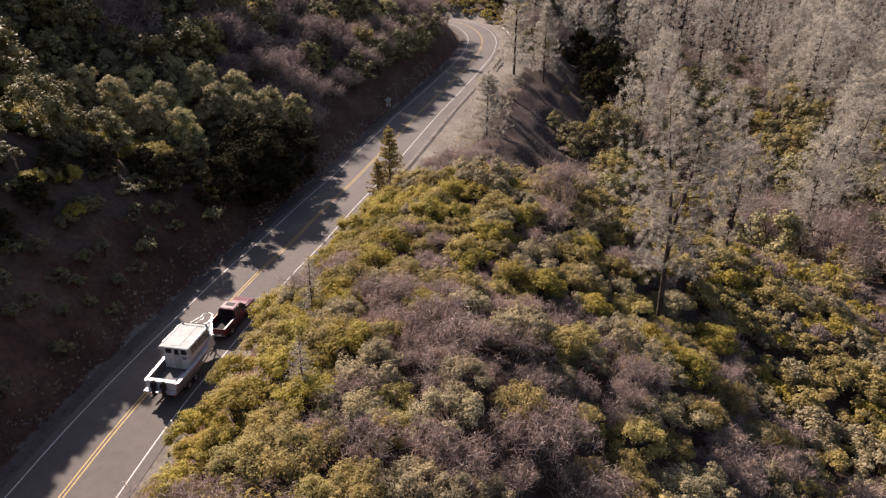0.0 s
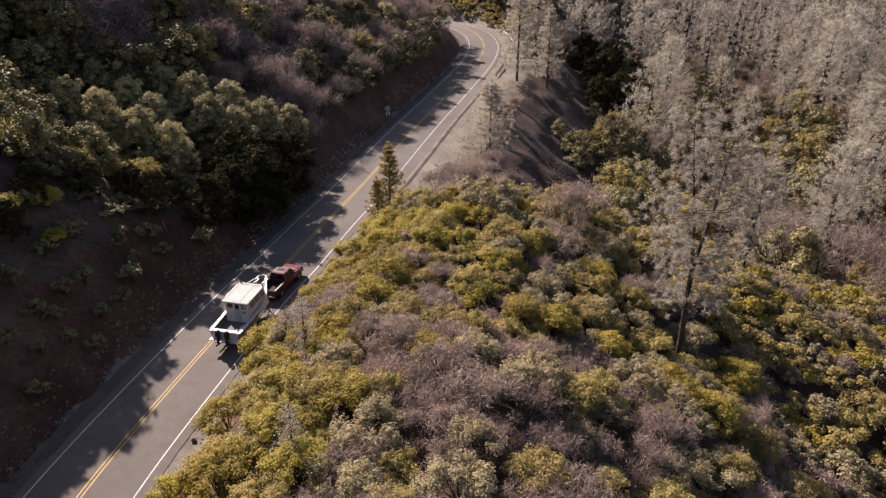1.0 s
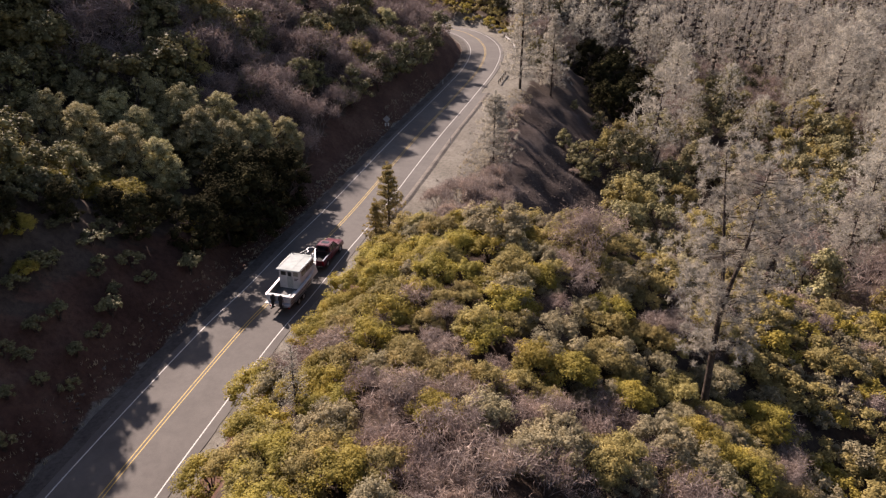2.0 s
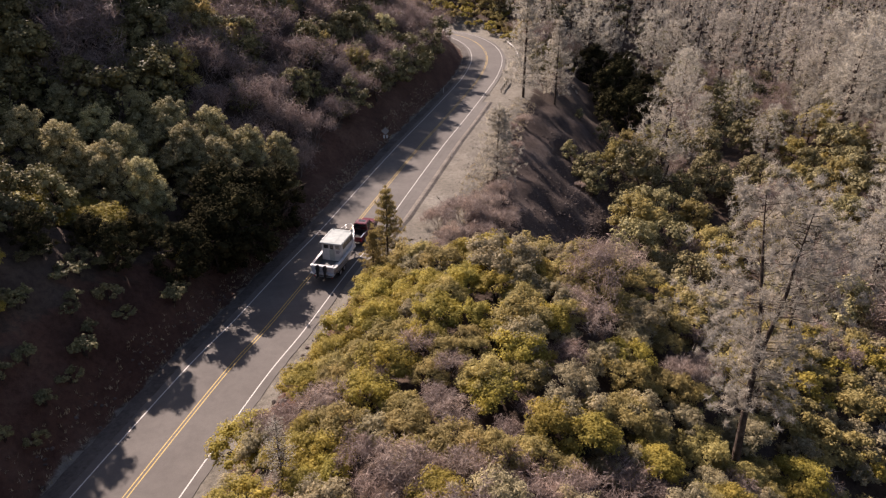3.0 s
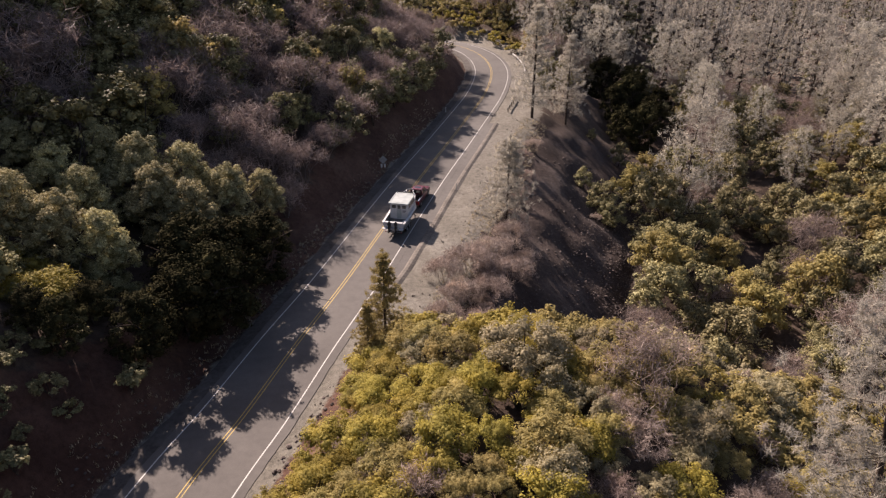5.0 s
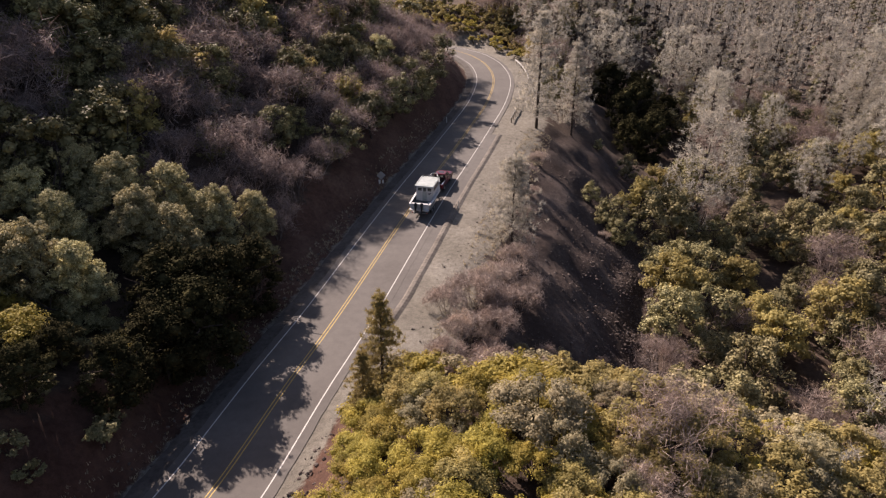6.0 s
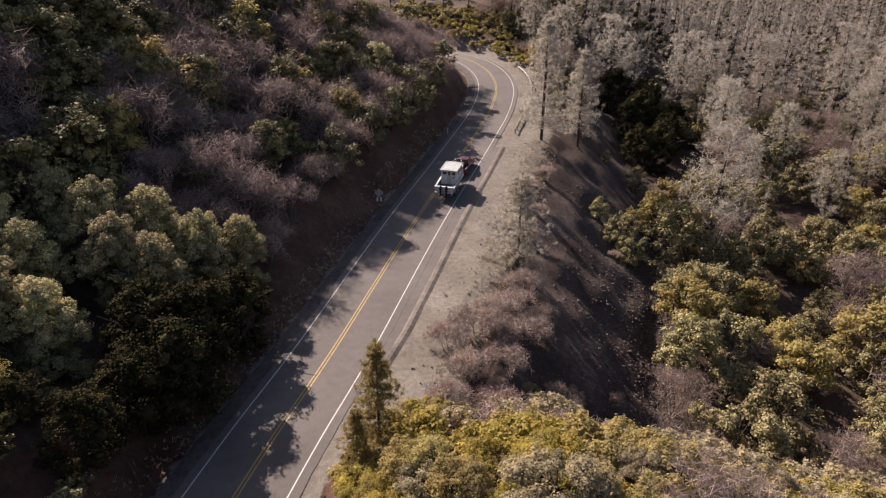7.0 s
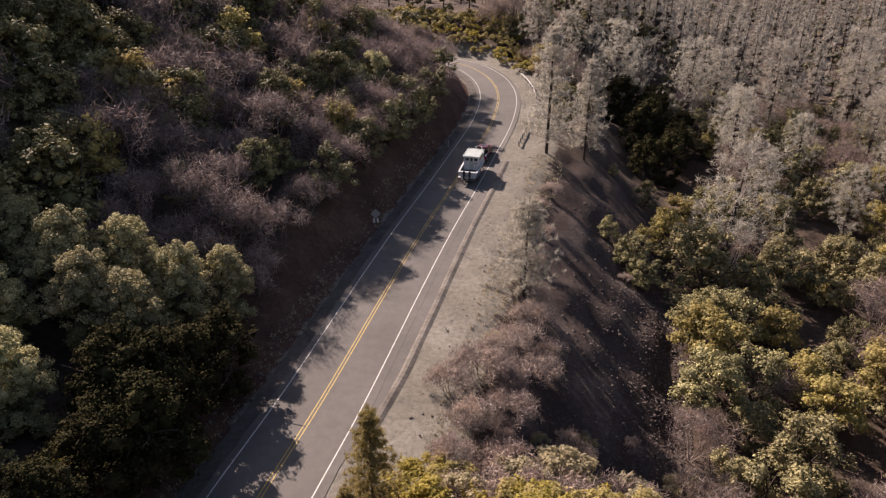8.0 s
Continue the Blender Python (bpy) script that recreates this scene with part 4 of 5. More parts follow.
for x, y, z, sd, patch, turn, u, k in scatter(333, -4, 30, 82, 150, 2.5, lambda x, y, s, p, d: (s > 11) & (s < 31) & (s > 12.3) & (d < 0.75 * smooth(18, 13, s) * smooth(112, 100, y) + 0.5 * smooth(95, 86, y) + 0.03)):
    kind = RUST_SHRUBS if u < 0.4 else BARE_SHRUBS if u < 0.85 else SAGE_SHRUBS
    plant("bare_bush", kind[k % 2], x, y, "dry brown bush on the stony slope", "bush", "bushes on the scree", 0.45 + 0.7 * ((k * 37) % 100) / 100, turn, 0.1, z, "stem")

# single trees
plant("grey_pine", BIG_PINE, 18.1, 47.9, "tall grey foothill pine with a forked trunk", "tree", "", 1.0, 60)
plant("young_pine", YOUNG_PINES[0], -6.2, 74.2, "young green pine standing beside the road", "tree", "", 1.02, 0, 0.9)
plant("young_pine", YOUNG_PINES[1], -7.3, 71.2, "slim young pine beside a taller one", "tree", "", 0.72, 90, 0.9)
plant("grey_pine", FLUFFY_PINE, 7.2, 107.5, "bushy pale grey pine at the edge of the shoulder", "tree", "", 1.12, 20)
plant("grey_pine", ROAD_PINES[0], 15.5, 148.5, "grey foothill pine beside the guard rail", "tree", "", 1.2, 200)
plant("grey_pine", ROAD_PINES[1], 22.5, 152, "grey foothill pine below the guard rail", "tree", "", 1.0, 100)
for x, y, kind, top in LANDMARKS:
    high = max(v.co.z for v in kind[1].vertices)
    zz = float(ground(x, y))
    if kind in GREY_PINES:
        plant("grey_pine", kind, x, y, "tall airy grey pine standing above the oaks", "tree", "ravine trees", (top - zz) / high, 31 * x, 0.3)
    else:
        # the spur's shaded side is painted into its oaks' near-black leaves
        plant("oak", kind, x, y, "dense evergreen oak on the spur, shade put into its leaf colour" if kind in SHADED_OAKS else "pale olive evergreen oak at the foot of the scree", "tree", "ravine trees", (top - zz) / high, 31 * x, 0.3)
for x, y, kind, size, turn in ((12.6, 63.0, BARE_TREES[0], 0.72, 15), (33.6, 102.6, BARE_TREES[1], 0.85, 80)):
    plant("bare_tree", kind, x, y, "spreading leafless grey-brown tree", "tree", "bare trees beside the ravine", size, turn, 0.2)
for x, y, kind, size, turn in ((3.9, 63.0, SAGE_SHRUBS[0], 1.75, 30), (14.8, 59.5, SAGE_SHRUBS[1], 1.4, 100), (4.5, 55.5, OLIVE_SHRUBS[0], 1.35, 60), (22.0, 66.0, SAGE_SHRUBS[0], 1.5, 200)):
    plant("shrub", kind, x, y, "tall grey-green chaparral shrub on the knoll", "shrub", "shrubs on the knoll", size, turn, 0.15, None, "stem")
for x, y in ((-9.5, 42), (-7.6, 29.5)):
    plant("pine_sapling", SAPLING, x, y, "thin grey pine sapling among golden shrubs", "tree", "pine saplings", 1.0, 30)
for x, y, k, sc in ((5.6, 98.4, 0, 1.35), (1.4, 91.8, 1, 1.5), (3.4, 95.2, 0, 1.3), (-1.2, 89.8, 1, 1.2), (4.2, 91.6, 0, 1.4), (7.2, 101.5, 1, 1.2), (6.8, 94.5, 1, 1.3), (0.2, 86, 0, 1.2), (3.5, 87.5, 1, 1.3), (8.6, 98, 0, 1.0), (9.8, 115, 0, 0.8), (11.5, 122, 1, 0.7), (14, 134, 1, 0.9)):
    plant("bare_bush", RUST_SHRUBS[k], x, y, "rust-brown leafless bush at the dusty edge", "bush", "bushes along the shoulder", sc, 70 * k, 0.1, None, "stem")


def woods(name, seed, x0, x1, y0, y1, gap, keep, label, dense=230000):
    """Far woods, one mesh: every tree a small trunk and a crown of blades."""
    rng = np.random.RandomState(seed)
    places = scatter(seed, x0, x1, y0, y1, gap, keep)
    verts, faces, index, n = [], [], [], 0
    for x, y, z, sd, patch, turn, u, k in places:
        far = math.hypot(x, y)
        count = int(np.clip(dense / far, 300, 1500))
        h = 17 + 12 * rng.rand()
        if u < 0.60 + 0.25 * patch:
            tips = []
            for g in np.linspace(0.0, 1.0, 44 if far < 260 else 30):
                ang, out = rng.uniform(0, 6.28), 0.25 + 5.2 * (1 - g) ** 0.8 * rng.uniform(0.4, 1.1)
                for w in (0.35, 0.7, 1.0):
                    tips.append((out * w * math.cos(ang) * 0.8, out * w * math.sin(ang) * 0.8, h * (0.2 + 0.78 * g) + 0.2 * out * w))
            v, f = tuft(rng, tips, count, 0.06 * far / 220 + 0.05, 1.0, 0.0, 0.2)
            # dark lumps that stand in for shaded gaps between the needles
            inner = cone_core(rng, h * 0.2, h * 0.9, 1.3, 7)
            m = 0
        else:
            h *= 0.4
            c = [(2.2 * rng.normal() * 0.7, 2.2 * rng.normal() * 0.7, h * rng.uniform(0.3, 0.9)) for _ in range(14)]
            v, f = leaves(rng, c, [1.1] * 14, count // 2, 0.15 * far / 220 + 0.10, 0.85, 0.6, 0.4, 1.5, 0.6, 0.3)
            inner = None
            m = 1
        tv, tf = stem((0, 0, -1), (0.3 * rng.normal(), 0.3 * rng.normal(), h * 0.9), 0.26, 0.06, 5)
        if inner:
            tv, tf = joined([(tv, tf), inner])
        for vv, ff, mm in ((v, f, m), (tv, tf, 2)):
            verts.append(np.asarray(vv) + [x, y, z])
            faces += [tuple(int(i) + n for i in q) for q in ff]
            index += [mm] * len(ff)
            n += len(vv)
    ob = new(name, mesh_of(name, np.concatenate(verts).tolist(), faces, [FAR_GREY, FAR_GREEN, BARK], index, flat=False))
    return tagged(ob, label, "woods", kind="stuff")


woods("pine_woods", 401, 40, 420, 60, 560, 10.6, lambda x, y, s, p, d: in_view(x, y, 14) & (((y > 235 - 0.4 * x) & (s > 30)) | (x > 120)) & (d < np.clip(420 / np.hypot(x, y), 0.3, 1)), "grey foothill pine woods across the valley")
woods("hill_woods", 402, -160, 90, 200, 440, 9.5, lambda x, y, s, p, d: in_view(x, y, 5) & (((s < -8) & (y > 228)) | ((s > 26) & (x < 90) & (y > 225 - 0.2 * x))), "mixed woods on the hill behind the bend", 110000)


# ---- vehicles ----
RED = plain("red_paint", (0.105, 0.004, 0.015), 0.32, 0.0, 0.4, 0.35)
WHITE = plain("white_paint", (0.50, 0.50, 0.50), 0.45, 0.0, 0.35, 0.1)
ROOF_WHITE = plain("roof_paint", (0.345, 0.375, 0.36), 0.7, 0.0, 0.2)
BLACK = plain("black_plastic", (0.014, 0.014, 0.016), 0.45)
RUBBER = plain("tyre_rubber", (0.018, 0.017, 0.017), 0.85)
LINER = plain("bed_liner", (0.009, 0.008, 0.008), 0.95)
STEEL = plain("galvanised_steel", (0.42, 0.42, 0.42), 0.42, 0.85)
CHROME = plain("chrome", (0.62, 0.62, 0.62), 0.16, 1.0)
RAIL = plain("aluminium_tube", (0.66, 0.66, 0.65), 0.3, 0.9)
STRIPE = plain("dark_stripe", (0.045, 0.035, 0.075), 0.4)
DECK = plain("grey_deck", (0.10, 0.10, 0.10), 0.8)
LAMP_RED = plain("red_lens", (0.35, 0.01, 0.01), 0.2)
LAMP_CLEAR = plain("clear_lens", (0.6, 0.6, 0.58), 0.1)
SIGN_BACK = plain("sign_aluminium", (0.30, 0.30, 0.30), 0.5, 0.4)
POST_WOOD = plain("weathered_post", (0.16, 0.125, 0.095), 0.9)
POST_WHITE = plain("white_post", (0.52, 0.51, 0.48), 0.6)
RAIL_STEEL = plain("rail_steel", (0.24, 0.235, 0.225), 0.6, 0.2)


def tinted():
    m, n, l, b = node_material("tinted_glass", 0.06, 0.5)
    b.inputs["Base Color"].default_value = (0.05, 0.06, 0.06, 1)
    b.inputs["Transmission Weight"].default_value = 0.7
    return m


GLASS = tinted()


def part(name, bm, material, parent, label=""):
    """Links a bmesh as one mesh object under a thing or a part."""
    bmesh.ops.recalc_face_normals(bm, faces=bm.faces)
    me = bpy.data.meshes.new(name)
    bm.to_mesh(me)
    bm.free()
    me.materials.append(material)
    o = new(name, me)
    o.parent = parent
    return tagged(o, label) if label else o


def hexa(bottom, top, bevel=0.03, seg=2):
    """A body between two rings of four points each, with rounded edges."""
    bm = bmesh.new()
    v = [bm.verts.new(p) for p in (*bottom, *top)]
    for f in ((3, 2, 1, 0), (4, 5, 6, 7), (0, 1, 5, 4), (1, 2, 6, 5), (2, 3, 7, 6), (3, 0, 4, 7)):
        bm.faces.new([v[i] for i in f])
    if bevel:
        bmesh.ops.bevel(bm, geom=bm.edges[:], offset=bevel, segments=seg, affect="EDGES", clamp_overlap=True)
    return bm


def box(x0, x1, y0, y1, z0, z1, bevel=0.02, seg=2):
    r = lambda z: [(x0, y0, z), (x1, y0, z), (x1, y1, z), (x0, y1, z)]
    return hexa(r(z0), r(z1), bevel, seg)


def side_body(profile, half, bevel=0.05):
    """A side outline (y, z) drawn across the width, with rounded edges."""
    bm = bmesh.new()
    a = [bm.verts.new((-half, y, z)) for y, z in profile]
    b = [bm.verts.new((half, y, z)) for y, z in profile]
    n = len(profile)
    bm.faces.new(a)
    bm.faces.new(b[::-1])
    for i in range(n):
        bm.faces.new((a[i], a[(i + 1) % n], b[(i + 1) % n], b[i]))
    bmesh.ops.bevel(bm, geom=bm.edges[:], offset=bevel, segments=3, affect="EDGES", clamp_overlap=True)
    return bm


def tube(points, radius, sides=7):
    """A round bar along points."""
    bm = bmesh.new()
    pts = [Vector(p) for p in points]
    rings = []
    for i, p in enumerate(pts):
        d = (pts[min(i + 1, len(pts) - 1)] - pts[max(i - 1, 0)]).normalized()
        q = d.to_track_quat("Z", "Y").to_matrix()
        rings.append([bm.verts.new(p + q @ Vector((radius * math.cos(6.2832 * k / sides), radius * math.sin(6.2832 * k / sides), 0))) for k in range(sides)])
    for a, b in zip(rings, rings[1:]):
        for k in range(sides):
            bm.faces.new((a[k], a[(k + 1) % sides], b[(k + 1) % sides], b[k]))
    bm.faces.new(rings[0][::-1])
    bm.faces.new(rings[-1])
    return bm


def turned(profile, sides=28):
    """A ring or disc turned about the x axis from (x, radius) points."""
    bm = bmesh.new()
    rings = [[bm.verts.new((x, r * math.cos(6.2832 * k / sides), r * math.sin(6.2832 * k / sides))) for k in range(sides)] for x, r in profile]
    for a, b in zip(rings, rings[1:]):
        for k in range(sides):
            bm.faces.new((a[k], a[(k + 1) % sides], b[(k + 1) % sides], b[k]))
    return bm


WHEELS = []


def wheel(parent, x, y, radius, width, outward):
    hub = new("wheel")
    hub.parent = parent
    hub.matrix_basis = pose(x, y, radius)
    w, r = width / 2, radius
    part("tyre", turned([(-w * 0.7, r * 0.62), (-w, r * 0.72), (-w, r * 0.93), (-w * 0.75, r), (w * 0.75, r), (w, r * 0.93), (w, r * 0.72), (w * 0.7, r * 0.62)]), RUBBER, hub)
    o = outward
    bm = turned([(-w * 0.6, r * 0.63), (w * 0.8, r * 0.63), (w * 0.72, r * 0.54), (w * 0.45, r * 0.5), (w * 0.5, r * 0.2), (w * 0.62, r * 0.16), (w * 0.62, 0.01)])
    for k in range(5):
        a = 6.2832 * k / 5
        spoke = box(w * 0.42, w * 0.66, -0.035, 0.035, r * 0.12, r * 0.58, 0.01, 1)
        bmesh.ops.rotate(spoke, verts=spoke.verts, cent=(0, 0, 0), matrix=Matrix.Rotation(a, 3, "X"))
        me = bpy.data.meshes.new("spoke")
        spoke.to_mesh(me)
        bm.from_mesh(me)
        spoke.free()
        bpy.data.meshes.remove(me)
    if o < 0:
        bmesh.ops.scale(bm, verts=bm.verts, vec=(-1, 1, 1))
    part("rim", bm, STEEL, hub)
    WHEELS.append((hub, x, y, radius))
    return hub


def make_pickup():
    """Extended-cab pickup, 5.8 m long; y ahead, origin on the ground at its middle."""
    p = tagged(new("pickup_truck"), "dark red pickup truck with an open bed, towing a boat", "pickup truck")
    front = [(0.55, 0.42), (2.75, 0.42), (2.9, 0.55), (2.9, 0.92), (2.72, 1.06), (1.45, 1.16), (0.55, 1.16)]
    part("front_body", side_body(front, 0.97, 0.07), RED, p)
    part("hood", side_body([(1.42, 1.10), (2.70, 1.02), (2.62, 1.10), (1.9, 1.185), (1.42, 1.195)], 0.78, 0.03), RED, p)
    part("cab_body", side_body([(-0.75, 0.42), (0.62, 0.42), (0.62, 1.18), (-0.75, 1.18)], 0.96, 0.05), RED, p)
    r = lambda hx, y0, y1, z: [(-hx, y0, z), (hx, y0, z), (hx, y1, z), (-hx, y1, z)]
    part("greenhouse", hexa(r(0.88, -0.72, 1.38, 1.14), r(0.70, -0.60, 0.62, 1.80), 0.06, 3), BLACK, p)
    part("roof", hexa(r(0.74, -0.64, 0.70, 1.77), r(0.68, -0.56, 0.58, 1.87), 0.05, 3), RED, p, "sunlit red cab roof")
    for sx in (-1, 1):
        part("pillar", tube([(0.86 * sx, 1.34, 1.16), (0.72 * sx, 0.64, 1.82)], 0.05), RED, p)
        part("pillar", tube([(0.90 * sx, 0.12, 1.14), (0.74 * sx, 0.08, 1.82)], 0.045), RED, p)
        part("pillar", hexa([(0.80 * sx, -0.74, 1.14), (0.92 * sx, -0.74, 1.14), (0.92 * sx, -0.42, 1.14), (0.80 * sx, -0.42, 1.14)], [(0.66 * sx, -0.64, 1.80), (0.745 * sx, -0.64, 1.80), (0.745 * sx, -0.42, 1.80), (0.66 * sx, -0.42, 1.80)], 0.02), RED, p)
        part("side_window", hexa([(0.885 * sx, -0.40, 1.20), (0.895 * sx, -0.40, 1.20), (0.895 * sx, 1.12, 1.20), (0.885 * sx, 1.12, 1.20)], [(0.735 * sx, -0.38, 1.74), (0.745 * sx, -0.38, 1.74), (0.745 * sx, 0.58, 1.74), (0.735 * sx, 0.58, 1.74)], 0), GLASS, p)
        part("bed_side", side_body([(-2.86, 0.50), (-0.78, 0.50), (-0.78, 1.20), (-2.86, 1.20)], 0.055, 0.025), RED, p).location.x = 0.92 * sx
        part("bed_rail", box(0.86 * sx - 0.05, 0.92 * sx + 0.05, -2.84, -0.80, 1.20, 1.235, 0.012), CHROME, p, "bright bed rail cap")
        mirror = part("mirror", box(-0.09, 0.09, -0.06, 0.06, -0.09, 0.09, 0.03), BLACK, p)
        mirror.location = (1.08 * sx, 0.92, 1.30)
        part("headlight", box(0.56 * sx - 0.2, 0.56 * sx + 0.2, 2.86, 2.93, 0.76, 0.93, 0.02), LAMP_CLEAR, p, "clear headlight")
        part("tail_light", box(0.90 * sx - 0.07, 0.90 * sx + 0.07, -2.91, -2.84, 0.74, 1.12, 0.02), LAMP_RED, p, "red tail light")
        part("fender", turned([(-0.02, 0.47), (0.03, 0.52), (0.03, 0.41), (-0.02, 0.41)], 24), BLACK, p).location = (0.965 * sx, -1.72, 0.40)
        part("fender", turned([(-0.02, 0.47), (0.03, 0.52), (0.03, 0.41), (-0.02, 0.41)], 24), BLACK, p).location = (0.965 * sx, 1.85, 0.40)
    part("bed_floor", box(-0.90, 0.90, -2.84, -0.78, 0.66, 0.72, 0.01), LINER, p, "black bed liner")
    part("bed_front", box(-0.88, 0.88, -0.86, -0.79, 0.70, 1.19, 0.02), LINER, p)
    part("tailgate", box(-0.90, 0.90, -2.90, -2.82, 0.56, 1.20, 0.03), RED, p)
    part("tailgate_handle", box(-0.12, 0.12, -2.925, -2.895, 1.0, 1.07, 0.01), BLACK, p)
    part("rear_window", hexa([(-0.66, -0.735, 1.26), (0.66, -0.735, 1.26), (0.66, -0.72, 1.26), (-0.66, -0.72, 1.26)], [(-0.58, -0.655, 1.72), (0.58, -0.655, 1.72), (0.58, -0.64, 1.72), (-0.58, -0.64, 1.72)], 0), GLASS, p)
    part("windshield", hexa([(-0.78, 1.36, 1.20), (0.78, 1.36, 1.20), (0.78, 1.375, 1.20), (-0.78, 1.375, 1.20)], [(-0.64, 0.70, 1.76), (0.64, 0.70, 1.76), (0.64, 0.715, 1.76), (-0.64, 0.715, 1.76)], 0), GLASS, p)
    part("sunroof", box(-0.42, 0.42, -0.10, 0.42, 1.868, 1.882, 0.006), GLASS, p, "dark sunroof pane")
    for k in range(3):
        part("roof_marker", box(-0.22 + 0.18 * k, -0.14 + 0.18 * k, -0.63, -0.58, 1.80, 1.835, 0.01), LAMP_RED, p)
    part("rear_bumper", box(-0.94, 0.94, -3.02, -2.86, 0.46, 0.66, 0.04), CHROME, p, "chrome rear bumper")
    part("front_bumper", box(-0.97, 0.97, 2.84, 2.99, 0.42, 0.66, 0.05), CHROME, p, "chrome front bumper")
    part("grille", box(-0.40, 0.40, 2.88, 2.935, 0.70, 0.93, 0.02), BLACK, p)
    part("number_plate", box(-0.16, 0.16, -3.035, -3.02, 0.50, 0.62, 0.005), WHITE, p, "white plate with unreadable bars")
    part("hitch", box(-0.05, 0.05, -3.28, -2.98, 0.40, 0.50, 0.015), BLACK, p)
    part("chassis", box(-0.5, 0.5, -2.7, 2.6, 0.30, 0.44, 0.02), BLACK, p)
    part("seat", box(-0.62, 0.62, -0.30, 0.25, 0.9, 1.45, 0.06), LINER, p)
    for sx in (-1, 1):
        for y in (-1.72, 1.85):
            wheel(p, 0.86 * sx, y, 0.40, 0.27, sx)
    return p


HULL = [  # along, half beam at the gunwale, at the chine, gunwale, chine and keel heights
    (0.0, 1.18, 1.00, 1.66, 0.92, 0.70), (1.2, 1.24, 1.06, 1.66, 0.90, 0.66), (2.6, 1.26, 1.07, 1.70, 0.90, 0.64), (4.0, 1.24, 1.02, 1.78, 0.93, 0.65),
    (5.2, 1.08, 0.84, 1.88, 1.02, 0.72), (6.2, 0.86, 0.58, 1.98, 1.20, 0.88), (7.0, 0.46, 0.26, 2.08, 1.50, 1.22), (7.45, 0.04, 0.03, 2.14, 1.95, 1.85)]


def hull_at(y):
    return [float(np.interp(y, [h[0] for h in HULL], [h[k] for h in HULL])) for k in range(1, 6)]


def make_boat():
    """Aluminium cabin boat, 7.45 m long; y ahead, origin on the ground below the transom."""
    b = tagged(new("motorboat"), "white aluminium motorboat with a cabin and twin outboards on a trailer", "boat")
    ys = np.linspace(0, 7.45, 28)
    bm = bmesh.new()
    rows = []
    for y in ys:
        g, c, gz, cz, kz = hull_at(y)
        m = max(0.0, g - 0.15)
        rows.append([bm.verts.new(q) for q in ((-m, y, gz + 0.02), (-g, y, gz), (-g - 0.02, y, gz - 0.08), (-c, y, cz), (-c * 0.5, y, (cz + kz) / 2 - 0.02), (0, y, kz), (c * 0.5, y, (cz + kz) / 2 - 0.02), (c, y, cz), (g + 0.02, y, gz - 0.08), (g, y, gz), (m, y, gz + 0.02))])
    for a, c in zip(rows, rows[1:]):
        for k in range(10):
            bm.faces.new((a[k], a[k + 1], c[k + 1], c[k]))
    bm.faces.new(rows[0][1:-1])
    part("hull", bm, WHITE, b)
    # inner walls, deck and foredeck
    bm = bmesh.new()
    inner = []
    for y in np.linspace(0.42, 4.9, 14):
        g, c, gz, cz, kz = hull_at(y)
        m = g - 0.15
        inner.append([bm.verts.new(q) for q in ((-m, y, gz + 0.015), (-m + 0.04, y, 1.08), (m - 0.04, y, 1.08), (m, y, gz + 0.015))])
    for a, c in zip(inner, inner[1:]):
        for k in range(3):
            bm.faces.new((a[k], a[k + 1], c[k + 1], c[k]))
    bm.faces.new(inner[0])
    part("deck", bm, DECK, b, "grey open aft deck")
    bm = bmesh.new()
    fore = []
    for y in np.linspace(4.8, 7.4, 12):
        g, c, gz, cz, kz = hull_at(y)
        m = max(0.015, g - 0.15)
        fore.append([bm.verts.new(q) for q in ((-m, y, gz + 0.012), (0, y, gz + 0.06), (m, y, gz + 0.012))])
    for a, c in zip(fore, fore[1:]):
        for k in range(2):
            bm.faces.new((a[k], a[k + 1], c[k + 1], c[k]))
    part("foredeck", bm, ROOF_WHITE, b)
    part("splash_well", box(-1.02, 1.02, 0.02, 0.44, 1.10, 1.68, 0.05, 3), WHITE, b)
    for sx in (-1, 1):
        for up, half in ((0.30, 0.045), (0.48, 0.03)):
            bm = bmesh.new()
            rows = []
            for y in np.linspace(0.1, 6.8, 24):
                g, c, gz, cz, kz = hull_at(y)
                f = up / (gz - cz)
                pts = []
                for d in (-half, half):
                    f = (up + d) / max(0.2, gz - 0.08 - cz)
                    pts.append(bm.verts.new((sx * (g + 0.02 + (c - g - 0.02) * f + 0.012), y, gz - 0.08 + (cz - gz + 0.08) * f)))
                rows.append(pts)
            for a, c in zip(rows, rows[1:]):
                bm.faces.new((a[0], a[1], c[1], c[0]))
            part("hull_stripe", bm, STRIPE, b, "dark stripe along the hull")
        pts = []
        for y in np.linspace(0.15, 4.9, 12):
            g, c, gz, cz, kz = hull_at(y)
            pts.append((sx * (g + 0.05), y, gz - 0.03))
        part("rub_rail", tube(pts, 0.035), RAIL, b)
        pts = [(sx * (hull_at(min(y, 7.1))[0] + 0.02), y, hull_at(y)[2] + 0.05 + 0.62 * float(smooth(4.7, 5.6, y))) for y in np.linspace(4.7, 7.45, 16)]
        part("bow_rail", tube(pts + [(0, 7.62, 2.86)], 0.03), RAIL, b, "aluminium bow rail")
        part("lower_rail", tube([(x, y, z - 0.3 * float(smooth(4.9, 5.6, y))) for x, y, z in pts], 0.02), RAIL, b)
        for y in (5.7, 6.4, 7.0):
            g, c, gz, cz, kz = hull_at(y)
            part("rail_post", tube([(sx * (g - 0.04), y, gz), (sx * (g + 0.02), y, gz + 0.66)], 0.02), RAIL, b)
